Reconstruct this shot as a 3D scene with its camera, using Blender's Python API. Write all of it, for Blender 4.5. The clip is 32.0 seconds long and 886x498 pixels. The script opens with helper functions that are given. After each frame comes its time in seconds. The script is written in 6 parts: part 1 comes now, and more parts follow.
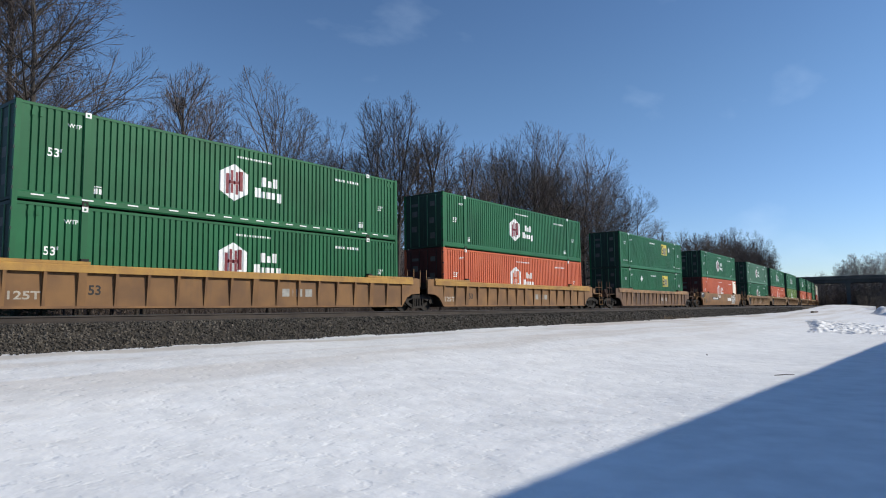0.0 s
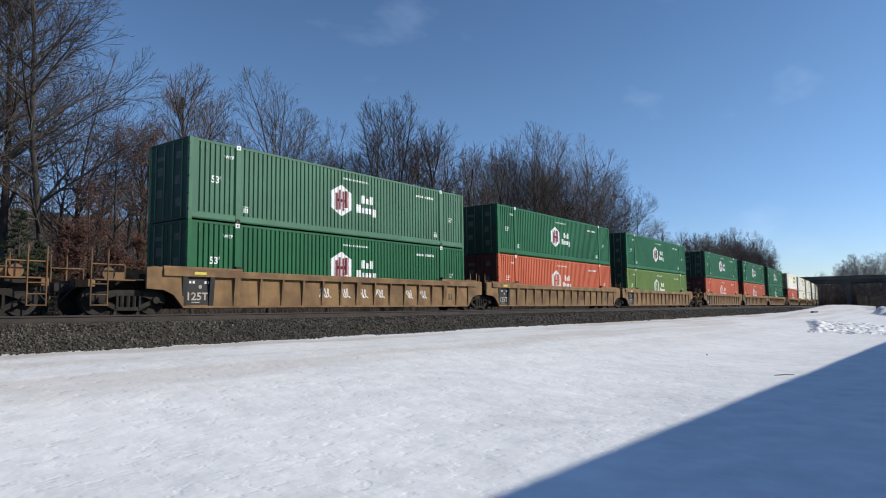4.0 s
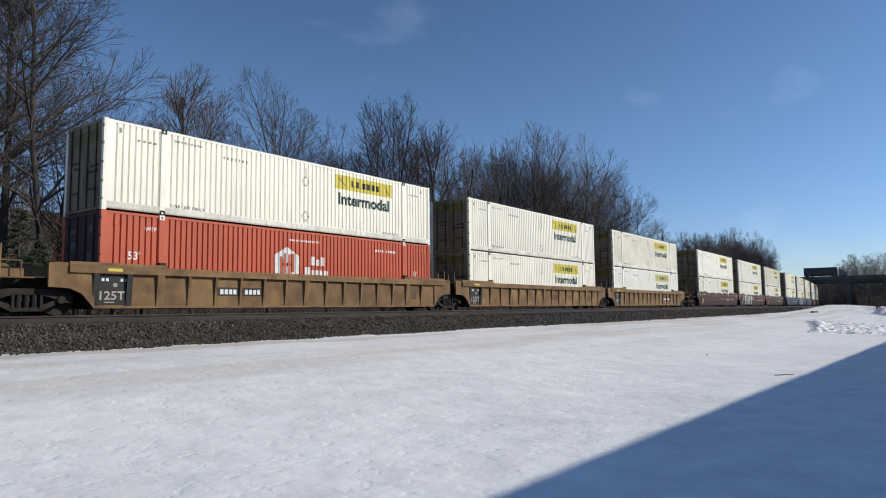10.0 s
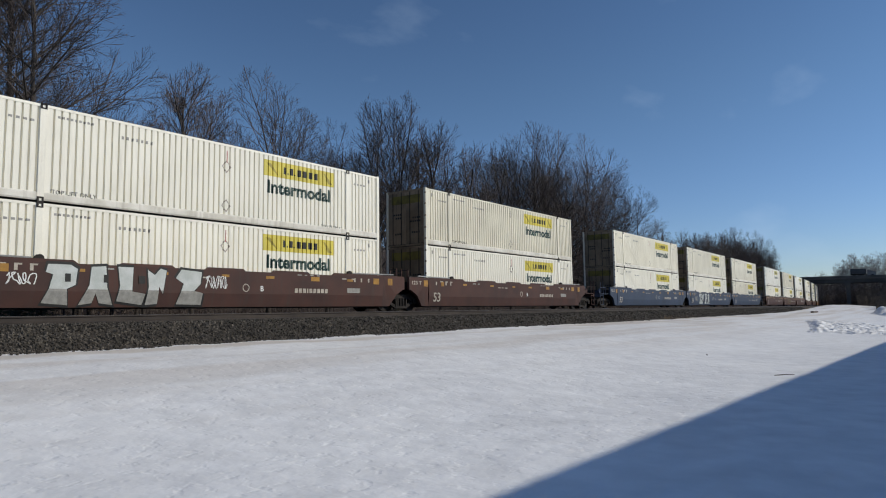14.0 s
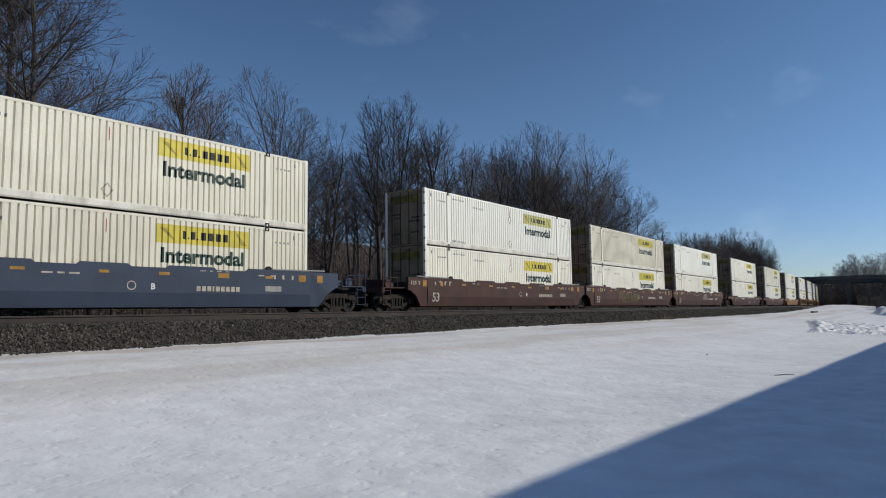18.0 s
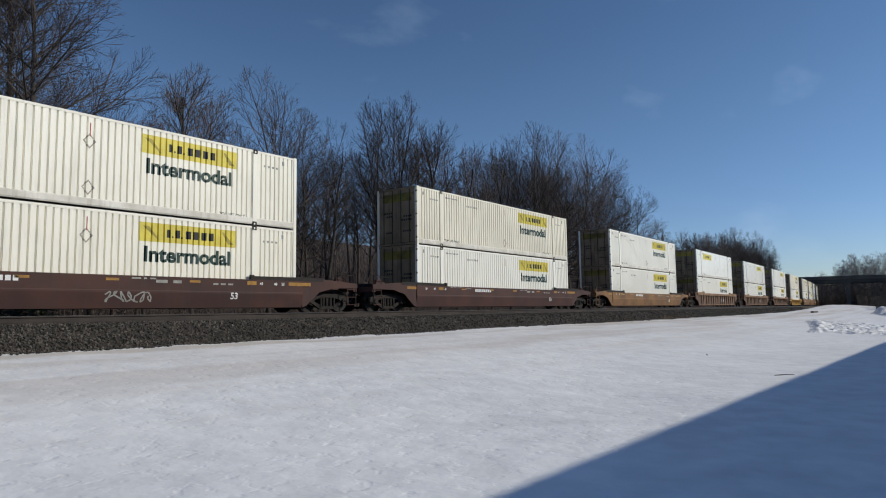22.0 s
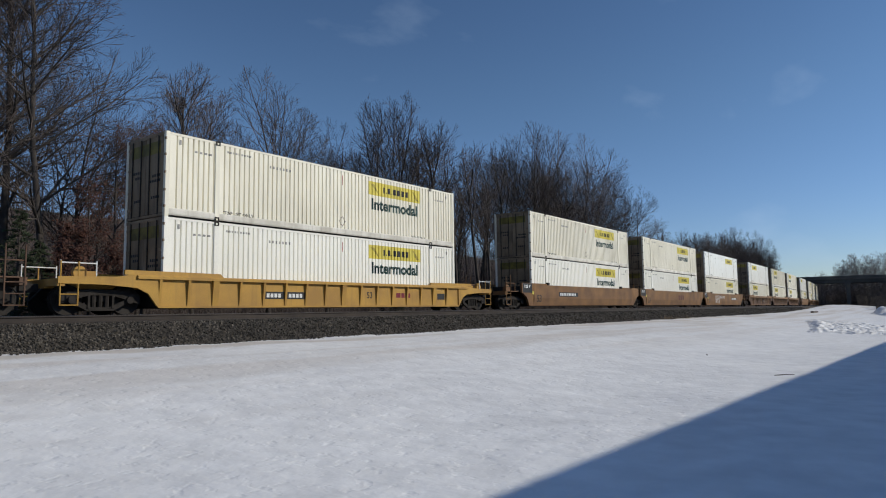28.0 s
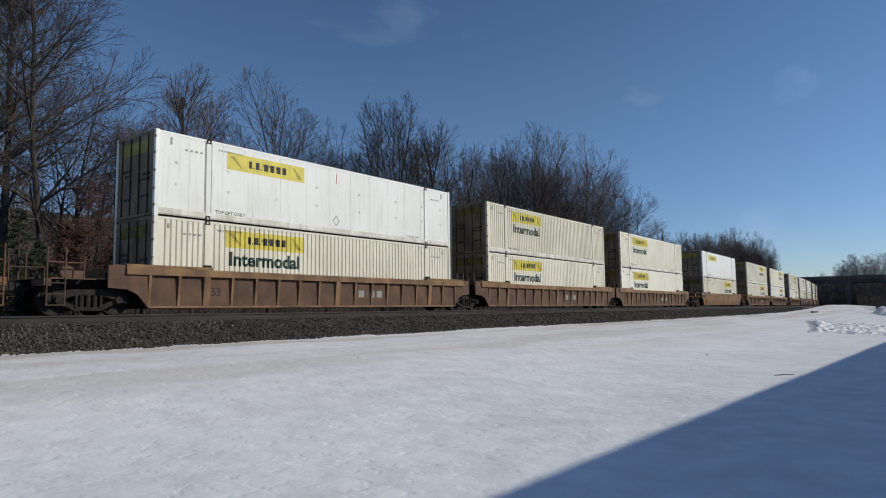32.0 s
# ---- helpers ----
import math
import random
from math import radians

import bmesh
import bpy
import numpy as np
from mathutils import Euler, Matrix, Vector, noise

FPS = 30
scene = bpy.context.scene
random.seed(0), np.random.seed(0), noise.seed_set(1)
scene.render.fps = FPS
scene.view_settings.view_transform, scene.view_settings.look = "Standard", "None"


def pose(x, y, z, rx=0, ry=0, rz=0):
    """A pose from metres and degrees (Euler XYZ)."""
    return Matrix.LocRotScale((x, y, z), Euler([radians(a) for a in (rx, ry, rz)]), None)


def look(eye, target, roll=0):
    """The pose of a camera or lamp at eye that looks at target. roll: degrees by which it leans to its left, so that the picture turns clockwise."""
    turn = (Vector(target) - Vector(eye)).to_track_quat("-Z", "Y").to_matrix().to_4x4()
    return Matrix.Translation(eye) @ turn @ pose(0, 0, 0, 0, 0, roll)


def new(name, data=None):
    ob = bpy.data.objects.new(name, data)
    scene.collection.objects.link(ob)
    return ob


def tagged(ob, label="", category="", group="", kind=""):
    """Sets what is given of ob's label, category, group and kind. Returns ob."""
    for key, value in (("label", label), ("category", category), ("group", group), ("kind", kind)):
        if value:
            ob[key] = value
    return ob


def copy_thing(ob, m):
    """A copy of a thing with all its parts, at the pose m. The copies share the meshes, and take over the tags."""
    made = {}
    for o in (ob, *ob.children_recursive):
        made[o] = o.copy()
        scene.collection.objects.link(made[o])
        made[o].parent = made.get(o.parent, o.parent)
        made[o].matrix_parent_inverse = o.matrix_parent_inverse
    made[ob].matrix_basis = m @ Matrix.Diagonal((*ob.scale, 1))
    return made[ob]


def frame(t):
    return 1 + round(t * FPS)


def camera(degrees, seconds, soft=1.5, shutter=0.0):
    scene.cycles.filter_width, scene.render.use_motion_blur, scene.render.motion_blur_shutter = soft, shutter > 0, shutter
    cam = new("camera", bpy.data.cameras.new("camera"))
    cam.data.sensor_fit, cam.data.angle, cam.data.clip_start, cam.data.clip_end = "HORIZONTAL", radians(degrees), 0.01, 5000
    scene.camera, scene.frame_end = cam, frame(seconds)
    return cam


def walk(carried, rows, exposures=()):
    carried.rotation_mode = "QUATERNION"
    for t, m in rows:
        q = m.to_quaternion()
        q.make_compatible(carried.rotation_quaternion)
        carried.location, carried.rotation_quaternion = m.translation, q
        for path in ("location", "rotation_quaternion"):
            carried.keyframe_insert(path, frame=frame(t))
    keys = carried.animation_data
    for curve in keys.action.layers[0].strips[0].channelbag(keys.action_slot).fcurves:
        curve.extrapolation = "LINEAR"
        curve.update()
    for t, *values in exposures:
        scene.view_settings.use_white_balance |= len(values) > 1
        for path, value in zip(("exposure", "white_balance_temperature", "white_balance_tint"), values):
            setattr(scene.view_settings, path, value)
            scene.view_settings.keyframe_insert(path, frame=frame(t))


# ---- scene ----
cam = camera(67.35, 32.0, 1.05)
EYE = (0.0, 0.0, 0.024)
VIEW = pose(*EYE, 90 + 5.25, 0.70, 38.99 - 90)
walk(cam, [(0.0, VIEW), (32.0, VIEW)],
     [(0.0, 0.02), (8.0, 0.0), (10.0, -0.18), (11.0, -0.46), (13.0, -0.48), (17.0, -0.50), (32.0, -0.50)])

# ---- light ----
SUN_EL, SUN_AZ = 29.5, 36.0          # azimuth from the track's normal towards the far end
sun_dir = Vector((math.cos(radians(SUN_EL)) * math.sin(radians(SUN_AZ)),
                  -math.cos(radians(SUN_EL)) * math.cos(radians(SUN_AZ)), math.sin(radians(SUN_EL))))
sun_data = bpy.data.lights.new("sun", "SUN")
sun_data.energy, sun_data.angle, sun_data.color = 4.05, radians(0.53), (1.0, 0.938, 0.805)
sun_ob = new("sun", sun_data)
sun_ob.matrix_world = look(sun_dir * 100, (0, 0, 0))
world = bpy.data.worlds.new("sky")
scene.world = world
world.use_nodes = True
wn, wl = world.node_tree.nodes, world.node_tree.links
wn.clear()
sky = wn.new("ShaderNodeTexSky")
sky.sky_type, sky.sun_disc = "NISHITA", False
sky.sun_elevation = radians(SUN_EL)
sky.sun_rotation = math.atan2(sun_dir.x, sun_dir.y)
sky.air_density, sky.dust_density, sky.ozone_density = 1.0, 0.0, 1.2
wco = wn.new("ShaderNodeTexCoord")
wmap = wn.new("ShaderNodeMapping")
wmap.inputs["Rotation"].default_value = (0, 0, radians(-20))
wmap.inputs["Scale"].default_value = (1.2, 3.2, 5.5)
wnoise = wn.new("ShaderNodeTexNoise")
wnoise.inputs["Scale"].default_value, wnoise.inputs["Detail"].default_value = 1.6, 6
wramp = wn.new("ShaderNodeValToRGB")
wramp.color_ramp.elements[0].position, wramp.color_ramp.elements[1].position = 0.615, 0.86
wramp.color_ramp.elements[1].color = (0.22, 0.22, 0.22, 1)
wmix = wn.new("ShaderNodeMixRGB")
wmix.inputs["Color2"].default_value = (11.0, 13.5, 17.0, 1)
wbg, wout = wn.new("ShaderNodeBackground"), wn.new("ShaderNodeOutputWorld")
wbg.inputs["Strength"].default_value = 0.075
wl.new(wco.outputs["Generated"], wmap.inputs["Vector"])
wl.new(wmap.outputs["Vector"], wnoise.inputs["Vector"])
wl.new(wnoise.outputs["Fac"], wramp.inputs["Fac"])
wl.new(wramp.outputs["Color"], wmix.inputs["Fac"])
wgam, wtint = wn.new("ShaderNodeGamma"), wn.new("ShaderNodeMixRGB")
wgam.inputs["Gamma"].default_value = 1.25
wtint.blend_type, wtint.inputs["Fac"].default_value, wtint.inputs["Color2"].default_value = "MULTIPLY", 1.0, (0.88, 0.99, 1.10, 1)
wl.new(sky.outputs["Color"], wgam.inputs["Color"])
wl.new(wgam.outputs["Color"], wtint.inputs["Color1"])
# the clear winter sky stays blue down to the horizon
wsep, whz, wlow = wn.new("ShaderNodeSeparateXYZ"), wn.new("ShaderNodeValToRGB"), wn.new("ShaderNodeMixRGB")
whz.color_ramp.interpolation = "EASE"
whz.color_ramp.elements[0].position, whz.color_ramp.elements[1].position = 0.0, 0.34
whz.color_ramp.elements[0].color, whz.color_ramp.elements[1].color = (0.78, 0.81, 1.06, 1), (1, 1, 1, 1)
wlow.blend_type, wlow.inputs["Fac"].default_value = "MULTIPLY", 1.0
wl.new(wco.outputs["Generated"], wsep.inputs["Vector"])
wl.new(wsep.outputs["Z"], whz.inputs["Fac"])
wl.new(wtint.outputs["Color"], wlow.inputs["Color1"])
wl.new(whz.outputs["Color"], wlow.inputs["Color2"])
wl.new(wlow.outputs["Color"], wmix.inputs["Color1"])
wl.new(wmix.outputs["Color"], wbg.inputs["Color"])
wl.new(wbg.outputs["Background"], wout.inputs["Surface"])

# ---- materials ----
MATS = {}


def mat(name, col, col2=None, rough=0.6, metal=0.0, scale=3.0, fine=40.0, bump=0.0, bump_scale=60.0, streak=0.0,
        streak_col=(0.10, 0.07, 0.05), spec=0.4, stretch=(1, 1, 1), vary=0.06):
    """A painted or natural surface: colour at two scales, runs of dirt down the sides, fine relief."""
    if name in MATS:
        return MATS[name]
    m = bpy.data.materials.new(name)
    m.use_nodes = True
    n, l = m.node_tree.nodes, m.node_tree.links
    b = n["Principled BSDF"]
    b.inputs["Roughness"].default_value, b.inputs["Metallic"].default_value = rough, metal
    b.inputs["Specular IOR Level"].default_value = spec
    co, info = n.new("ShaderNodeTexCoord"), n.new("ShaderNodeObjectInfo")
    add = n.new("ShaderNodeVectorMath")
    mul = n.new("ShaderNodeMath")
    mul.operation, mul.inputs[1].default_value = "MULTIPLY", 37.0
    l.new(info.outputs["Random"], mul.inputs[0])
    l.new(co.outputs["Object"], add.inputs[0])
    l.new(mul.outputs[0], add.inputs[1])
    mp = n.new("ShaderNodeMapping")
    mp.inputs["Scale"].default_value = stretch
    l.new(add.outputs[0], mp.inputs["Vector"])
    big, small = n.new("ShaderNodeTexNoise"), n.new("ShaderNodeTexNoise")
    for t, s, d in ((big, scale, 5), (small, fine, 3)):
        t.inputs["Scale"].default_value, t.inputs["Detail"].default_value = s, d
        l.new(mp.outputs["Vector"], t.inputs["Vector"])
    col2 = col2 or tuple(c * 0.72 for c in col)
    ramp = n.new("ShaderNodeValToRGB")
    ramp.color_ramp.elements[0].position, ramp.color_ramp.elements[1].position = 0.36, 0.64
    ramp.color_ramp.elements[0].color, ramp.color_ramp.elements[1].color = (*col2, 1), (*col, 1)
    l.new(big.outputs["Fac"], ramp.inputs["Fac"])
    hsv = n.new("ShaderNodeHueSaturation")
    rng = n.new("ShaderNodeMapRange")
    rng.inputs["To Min"].default_value, rng.inputs["To Max"].default_value = 0.82, 1.18
    l.new(small.outputs["Fac"], rng.inputs["Value"])
    var = n.new("ShaderNodeMapRange")
    var.inputs["To Min"].default_value, var.inputs["To Max"].default_value = 1 - vary, 1 + vary
    l.new(info.outputs["Random"], var.inputs["Value"])
    mv = n.new("ShaderNodeMath")
    mv.operation = "MULTIPLY"
    l.new(rng.outputs[0], mv.inputs[0])
    l.new(var.outputs[0], mv.inputs[1])
    l.new(mv.outputs[0], hsv.inputs["Value"])
    l.new(ramp.outputs["Color"], hsv.inputs["Color"])
    out = hsv.outputs["Color"]
    if streak:
        sm = n.new("ShaderNodeMapping")
        sm.inputs["Scale"].default_value = (5.0, 5.0, 0.35)
        l.new(add.outputs[0], sm.inputs["Vector"])
        st = n.new("ShaderNodeTexNoise")
        st.inputs["Scale"].default_value, st.inputs["Detail"].default_value = 1.3, 6
        l.new(sm.outputs["Vector"], st.inputs["Vector"])
        sr = n.new("ShaderNodeMapRange")
        sr.inputs["From Min"].default_value, sr.inputs["From Max"].default_value = 0.52, 0.78
        sr.inputs["To Max"].default_value = streak
        l.new(st.outputs["Fac"], sr.inputs["Value"])
        mx = n.new("ShaderNodeMixRGB")
        mx.inputs["Color2"].default_value = (*streak_col, 1)
        l.new(sr.outputs[0], mx.inputs["Fac"])
        l.new(out, mx.inputs["Color1"])
        out = mx.outputs["Color"]
    l.new(out, b.inputs["Base Color"])
    if bump:
        bt, bp = n.new("ShaderNodeTexNoise"), n.new("ShaderNodeBump")
        bt.inputs["Scale"].default_value, bt.inputs["Detail"].default_value = bump_scale, 4
        bp.inputs["Strength"].default_value, bp.inputs["Distance"].default_value = bump, 0.02
        l.new(mp.outputs["Vector"], bt.inputs["Vector"])
        l.new(bt.outputs["Fac"], bp.inputs["Height"])
        l.new(bp.outputs["Normal"], b.inputs["Normal"])
    MATS[name] = m
    return m


GREEN = mat("green_paint", (0.016, 0.126, 0.050), (0.012, 0.096, 0.038), 0.5, scale=0.5, spec=0.22, streak=0.25, streak_col=(0.05, 0.09, 0.06))
GREEN2 = mat("faded_green_paint", (0.055, 0.165, 0.095), (0.04, 0.13, 0.075), 0.6, scale=0.5, streak=0.15, streak_col=(0.07, 0.1, 0.08))
LIME = mat("lime_green_paint", (0.135, 0.225, 0.036), (0.11, 0.185, 0.030), 0.55, scale=0.5, streak=0.15, streak_col=(0.14, 0.17, 0.05))
RED = mat("orange_red_paint", (0.53, 0.128, 0.056), (0.46, 0.104, 0.046), 0.55, spec=0.25, scale=0.5, streak=0.18, streak_col=(0.26, 0.06, 0.04))
DEEPRED = mat("deep_red_paint", (0.54, 0.104, 0.044), (0.47, 0.086, 0.038), 0.5, scale=0.5, streak=0.15, streak_col=(0.2, 0.04, 0.03))
BRIGHT = mat("clean_white_paint", (0.92, 0.895, 0.805), (0.87, 0.845, 0.75), 0.45, scale=0.45, streak=0.16, streak_col=(0.50, 0.47, 0.42))
WHITE = mat("white_paint", (0.905, 0.865, 0.745), (0.845, 0.805, 0.685), 0.45, scale=0.45, streak=0.30, streak_col=(0.40, 0.37, 0.31))
CREAM = mat("cream_white_paint", (0.83, 0.785, 0.65), (0.735, 0.69, 0.56), 0.5, scale=0.45, streak=0.38, streak_col=(0.36, 0.31, 0.23))
GREYW = mat("grey_white_paint", (0.77, 0.72, 0.575), (0.65, 0.605, 0.48), 0.55, scale=0.45, streak=0.4, streak_col=(0.28, 0.26, 0.22))
SMOOTHW = mat("smooth_white_sheet", (0.87, 0.86, 0.795), (0.82, 0.805, 0.735), 0.30, scale=0.5, streak=0.35, streak_col=(0.50, 0.46, 0.38))
GRIME_W = mat("grimy_white_rail", (0.78, 0.745, 0.66), (0.58, 0.545, 0.465), 0.6, scale=1.4, streak=0.5, streak_col=(0.28, 0.23, 0.17))
TAN = mat("tan_car_paint", (0.255, 0.150, 0.064), (0.135, 0.076, 0.036), 0.75, scale=1.4, streak=0.5, streak_col=(0.12, 0.075, 0.045), bump=0.15)
RUST = mat("rusty_tan_car_paint", (0.155, 0.088, 0.054), (0.085, 0.050, 0.035), 0.8, scale=1.2, streak=0.6, streak_col=(0.07, 0.046, 0.036), bump=0.15)
RUSTCHORD = mat("rusty_tan_chord_paint", (0.30, 0.175, 0.085), (0.155, 0.088, 0.052), 0.8, scale=1.3, streak=0.4, streak_col=(0.09, 0.055, 0.04), bump=0.15)
OCHRE = mat("worn_ochre_chord_paint", (0.42, 0.235, 0.055), (0.30, 0.16, 0.05), 0.7, scale=1.2, streak=0.35, streak_col=(0.14, 0.08, 0.045), bump=0.1)
YELLOW = mat("yellow_car_paint", (0.50, 0.285, 0.055), (0.36, 0.20, 0.05), 0.65, scale=0.8, streak=0.3, streak_col=(0.16, 0.10, 0.05), bump=0.1)
BROWN = mat("brown_car_paint", (0.074, 0.029, 0.021), (0.048, 0.021, 0.017), 0.7, scale=0.9, streak=0.55, streak_col=(0.048, 0.036, 0.032), bump=0.1)
BLUE = mat("dark_blue_car_paint", (0.037, 0.055, 0.098), (0.028, 0.042, 0.072), 0.65, scale=0.7, streak=0.3, streak_col=(0.05, 0.05, 0.055), bump=0.1)
SMTAN = mat("smooth_tan_car_paint", (0.245, 0.128, 0.051), (0.155, 0.082, 0.040), 0.75, scale=0.9, streak=0.45, streak_col=(0.13, 0.075, 0.045), bump=0.1)
BLACK = mat("black_panel_paint", (0.022, 0.022, 0.024), None, 0.6, scale=1.0, streak=0.3, streak_col=(0.06, 0.05, 0.04))
STEEL = mat("dark_running_gear_steel", (0.035, 0.030, 0.027), (0.022, 0.018, 0.016), 0.75, 0.3, scale=4, bump=0.3)
SIDEFRAME = mat("dusty_cast_steel", (0.034, 0.028, 0.024), (0.016, 0.013, 0.011), 0.85, 0.1, scale=4, bump=0.3)
RAIL_MAT = mat("rusty_rail_steel", (0.066, 0.053, 0.045), (0.042, 0.034, 0.03), 0.7, 0.3, scale=1.5, fine=30)
RAIL_TOP = mat("polished_rail_head", (0.30, 0.29, 0.28), (0.22, 0.21, 0.205), 0.38, 0.9, scale=2)
TIE_MAT = mat("weathered_tie_wood", (0.085, 0.072, 0.062), (0.05, 0.042, 0.038), 0.9, scale=3, stretch=(6, 1, 1), bump=0.5)
STONE = mat("ballast_stone", (0.050, 0.042, 0.034), (0.026, 0.022, 0.018), 0.9, scale=9, fine=60, bump=0.6, bump_scale=25)
# door ends: their shade is mixed into these dark colours, along with grime
DOOR_W = mat("shaded_grimy_door_tone", (0.30, 0.225, 0.145), (0.17, 0.125, 0.078), 0.7, scale=0.8, streak=0.6, streak_col=(0.05, 0.045, 0.04))
DOOR_G = mat("shaded_green_door_paint", (0.014, 0.042, 0.028), (0.010, 0.03, 0.02), 0.6, scale=0.8)
DOOR_R = mat("shaded_red_door_paint", (0.075, 0.016, 0.014), (0.05, 0.012, 0.011), 0.6, scale=0.8)
DOOR_S = mat("shaded_grimy_door_and_rust", (0.34, 0.26, 0.17), (0.20, 0.15, 0.10), 0.65, scale=0.8, streak=0.5, streak_col=(0.08, 0.07, 0.06))
FADED_W = mat("faded_white_stencil", (0.48, 0.43, 0.36), (0.33, 0.29, 0.24), 0.6, scale=5)
# sign yellow with the doors' shade in its colour, and grime
Y_DOOR = mat("shaded_grimy_yellow_sign", (0.22, 0.18, 0.035), (0.10, 0.08, 0.02), 0.6, scale=2)
W_INK = mat("white_lettering", (0.80, 0.80, 0.78), (0.72, 0.72, 0.70), 0.5, scale=6)
R_INK = mat("dark_red_lettering", (0.19, 0.010, 0.022), None, 0.5, scale=6)
Y_INK = mat("yellow_sign_paint", (0.72, 0.60, 0.085), (0.60, 0.50, 0.08), 0.5, scale=2, streak=0.3, streak_col=(0.36, 0.27, 0.06))
Y_OLD = mat("faded_yellow_sign_paint", (0.62, 0.58, 0.20), (0.50, 0.47, 0.2), 0.55, scale=2, streak=0.5, streak_col=(0.35, 0.33, 0.2))
G_INK = mat("dark_green_lettering", (0.010, 0.046, 0.036), None, 0.5, scale=6)
K_INK = mat("black_lettering", (0.02, 0.02, 0.02), None, 0.6, scale=6)
B_INK = mat("dark_blue_lettering", (0.02, 0.05, 0.20), None, 0.5, scale=6)
AMBER = mat("amber_reflector_sheet", (0.40, 0.205, 0.030), (0.27, 0.135, 0.025), 0.45, scale=5)
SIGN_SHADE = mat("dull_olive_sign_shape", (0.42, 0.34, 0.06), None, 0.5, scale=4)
GREY_INK = mat("faded_grey_lettering", (0.36, 0.35, 0.32), None, 0.6, scale=6)
GREY_DOOR = mat("dull_grey_labels", (0.085, 0.09, 0.085), None, 0.6, scale=4)
SILVER_INK = mat("silver_spray_paint", (0.60, 0.62, 0.60), (0.48, 0.51, 0.48), 0.55, scale=3)
OLIVE_INK = mat("olive_spray_paint", (0.20, 0.175, 0.055), None, 0.6, scale=3)
DULL_RED = mat("dull_red_brown_lettering", (0.13, 0.045, 0.028), (0.09, 0.035, 0.024), 0.7, scale=4)
RED_TAPE = mat("red_marker_paint", (0.45, 0.05, 0.04), None, 0.5, scale=4)
HOSE = mat("black_rubber", (0.015, 0.015, 0.015), None, 0.7, scale=4)
ROOF_STEEL = mat("dull_roof_sheet", (0.38, 0.38, 0.36), None, 0.6, scale=0.6)
BARK = mat("grey_brown_bark", (0.078, 0.066, 0.057), (0.044, 0.037, 0.032), 0.95, scale=2.5, fine=20, bump=0.4, bump_scale=12)
# paler than BARK: sunlight and distance haze are put into the colour
SUNLIT_BARK = mat("sunlit_hazy_bark", (0.46, 0.43, 0.40), (0.34, 0.315, 0.29), 0.95, scale=2, vary=0.2)
TWIG = mat("brown_twigs", (0.124, 0.099, 0.089), (0.084, 0.067, 0.060), 0.95, scale=0.8, vary=0.25)
OAKLEAF = mat("withered_oak_leaves", (0.125, 0.054, 0.038), (0.075, 0.036, 0.028), 0.9, scale=3, vary=0.2)
NEEDLE = mat("dark_green_needles", (0.034, 0.048, 0.022), (0.02, 0.03, 0.015), 0.9, scale=3)
CONCRETE = mat("weathered_concrete", (0.12, 0.118, 0.113), (0.08, 0.078, 0.075), 0.9, scale=0.3, streak=0.4, streak_col=(0.07, 0.066, 0.06))
BRIDGE_STEEL = mat("grey_green_girder_paint", (0.075, 0.080, 0.084), (0.05, 0.054, 0.058), 0.7, scale=0.4, streak=0.4, streak_col=(0.06, 0.055, 0.05))
LITTER = mat("leaf_litter_soil", (0.125, 0.092, 0.072), (0.075, 0.056, 0.045), 0.95, scale=0.6, fine=12, bump=0.6, bump_scale=6)
GRASS_MAT = mat("dry_grass", (0.24, 0.17, 0.09), (0.15, 0.105, 0.06), 0.9, scale=1, vary=0.2)
CLAP = mat("pale_clapboard_paint", (0.72, 0.70, 0.66), None, 0.7, scale=0.8)
SHINGLE = mat("grey_roof_shingle", (0.12, 0.12, 0.12), None, 0.9, scale=2)
TRUCK_WHITE = mat("grey_cab_paint", (0.20, 0.205, 0.21), None, 0.5, scale=0.5)
TRUCK_DARK = mat("dark_trailer_sheet", (0.055, 0.06, 0.07), None, 0.5, scale=0.5)
GLASS = mat("dark_cab_glass", (0.02, 0.024, 0.03), None, 0.08, scale=2, spec=0.8)


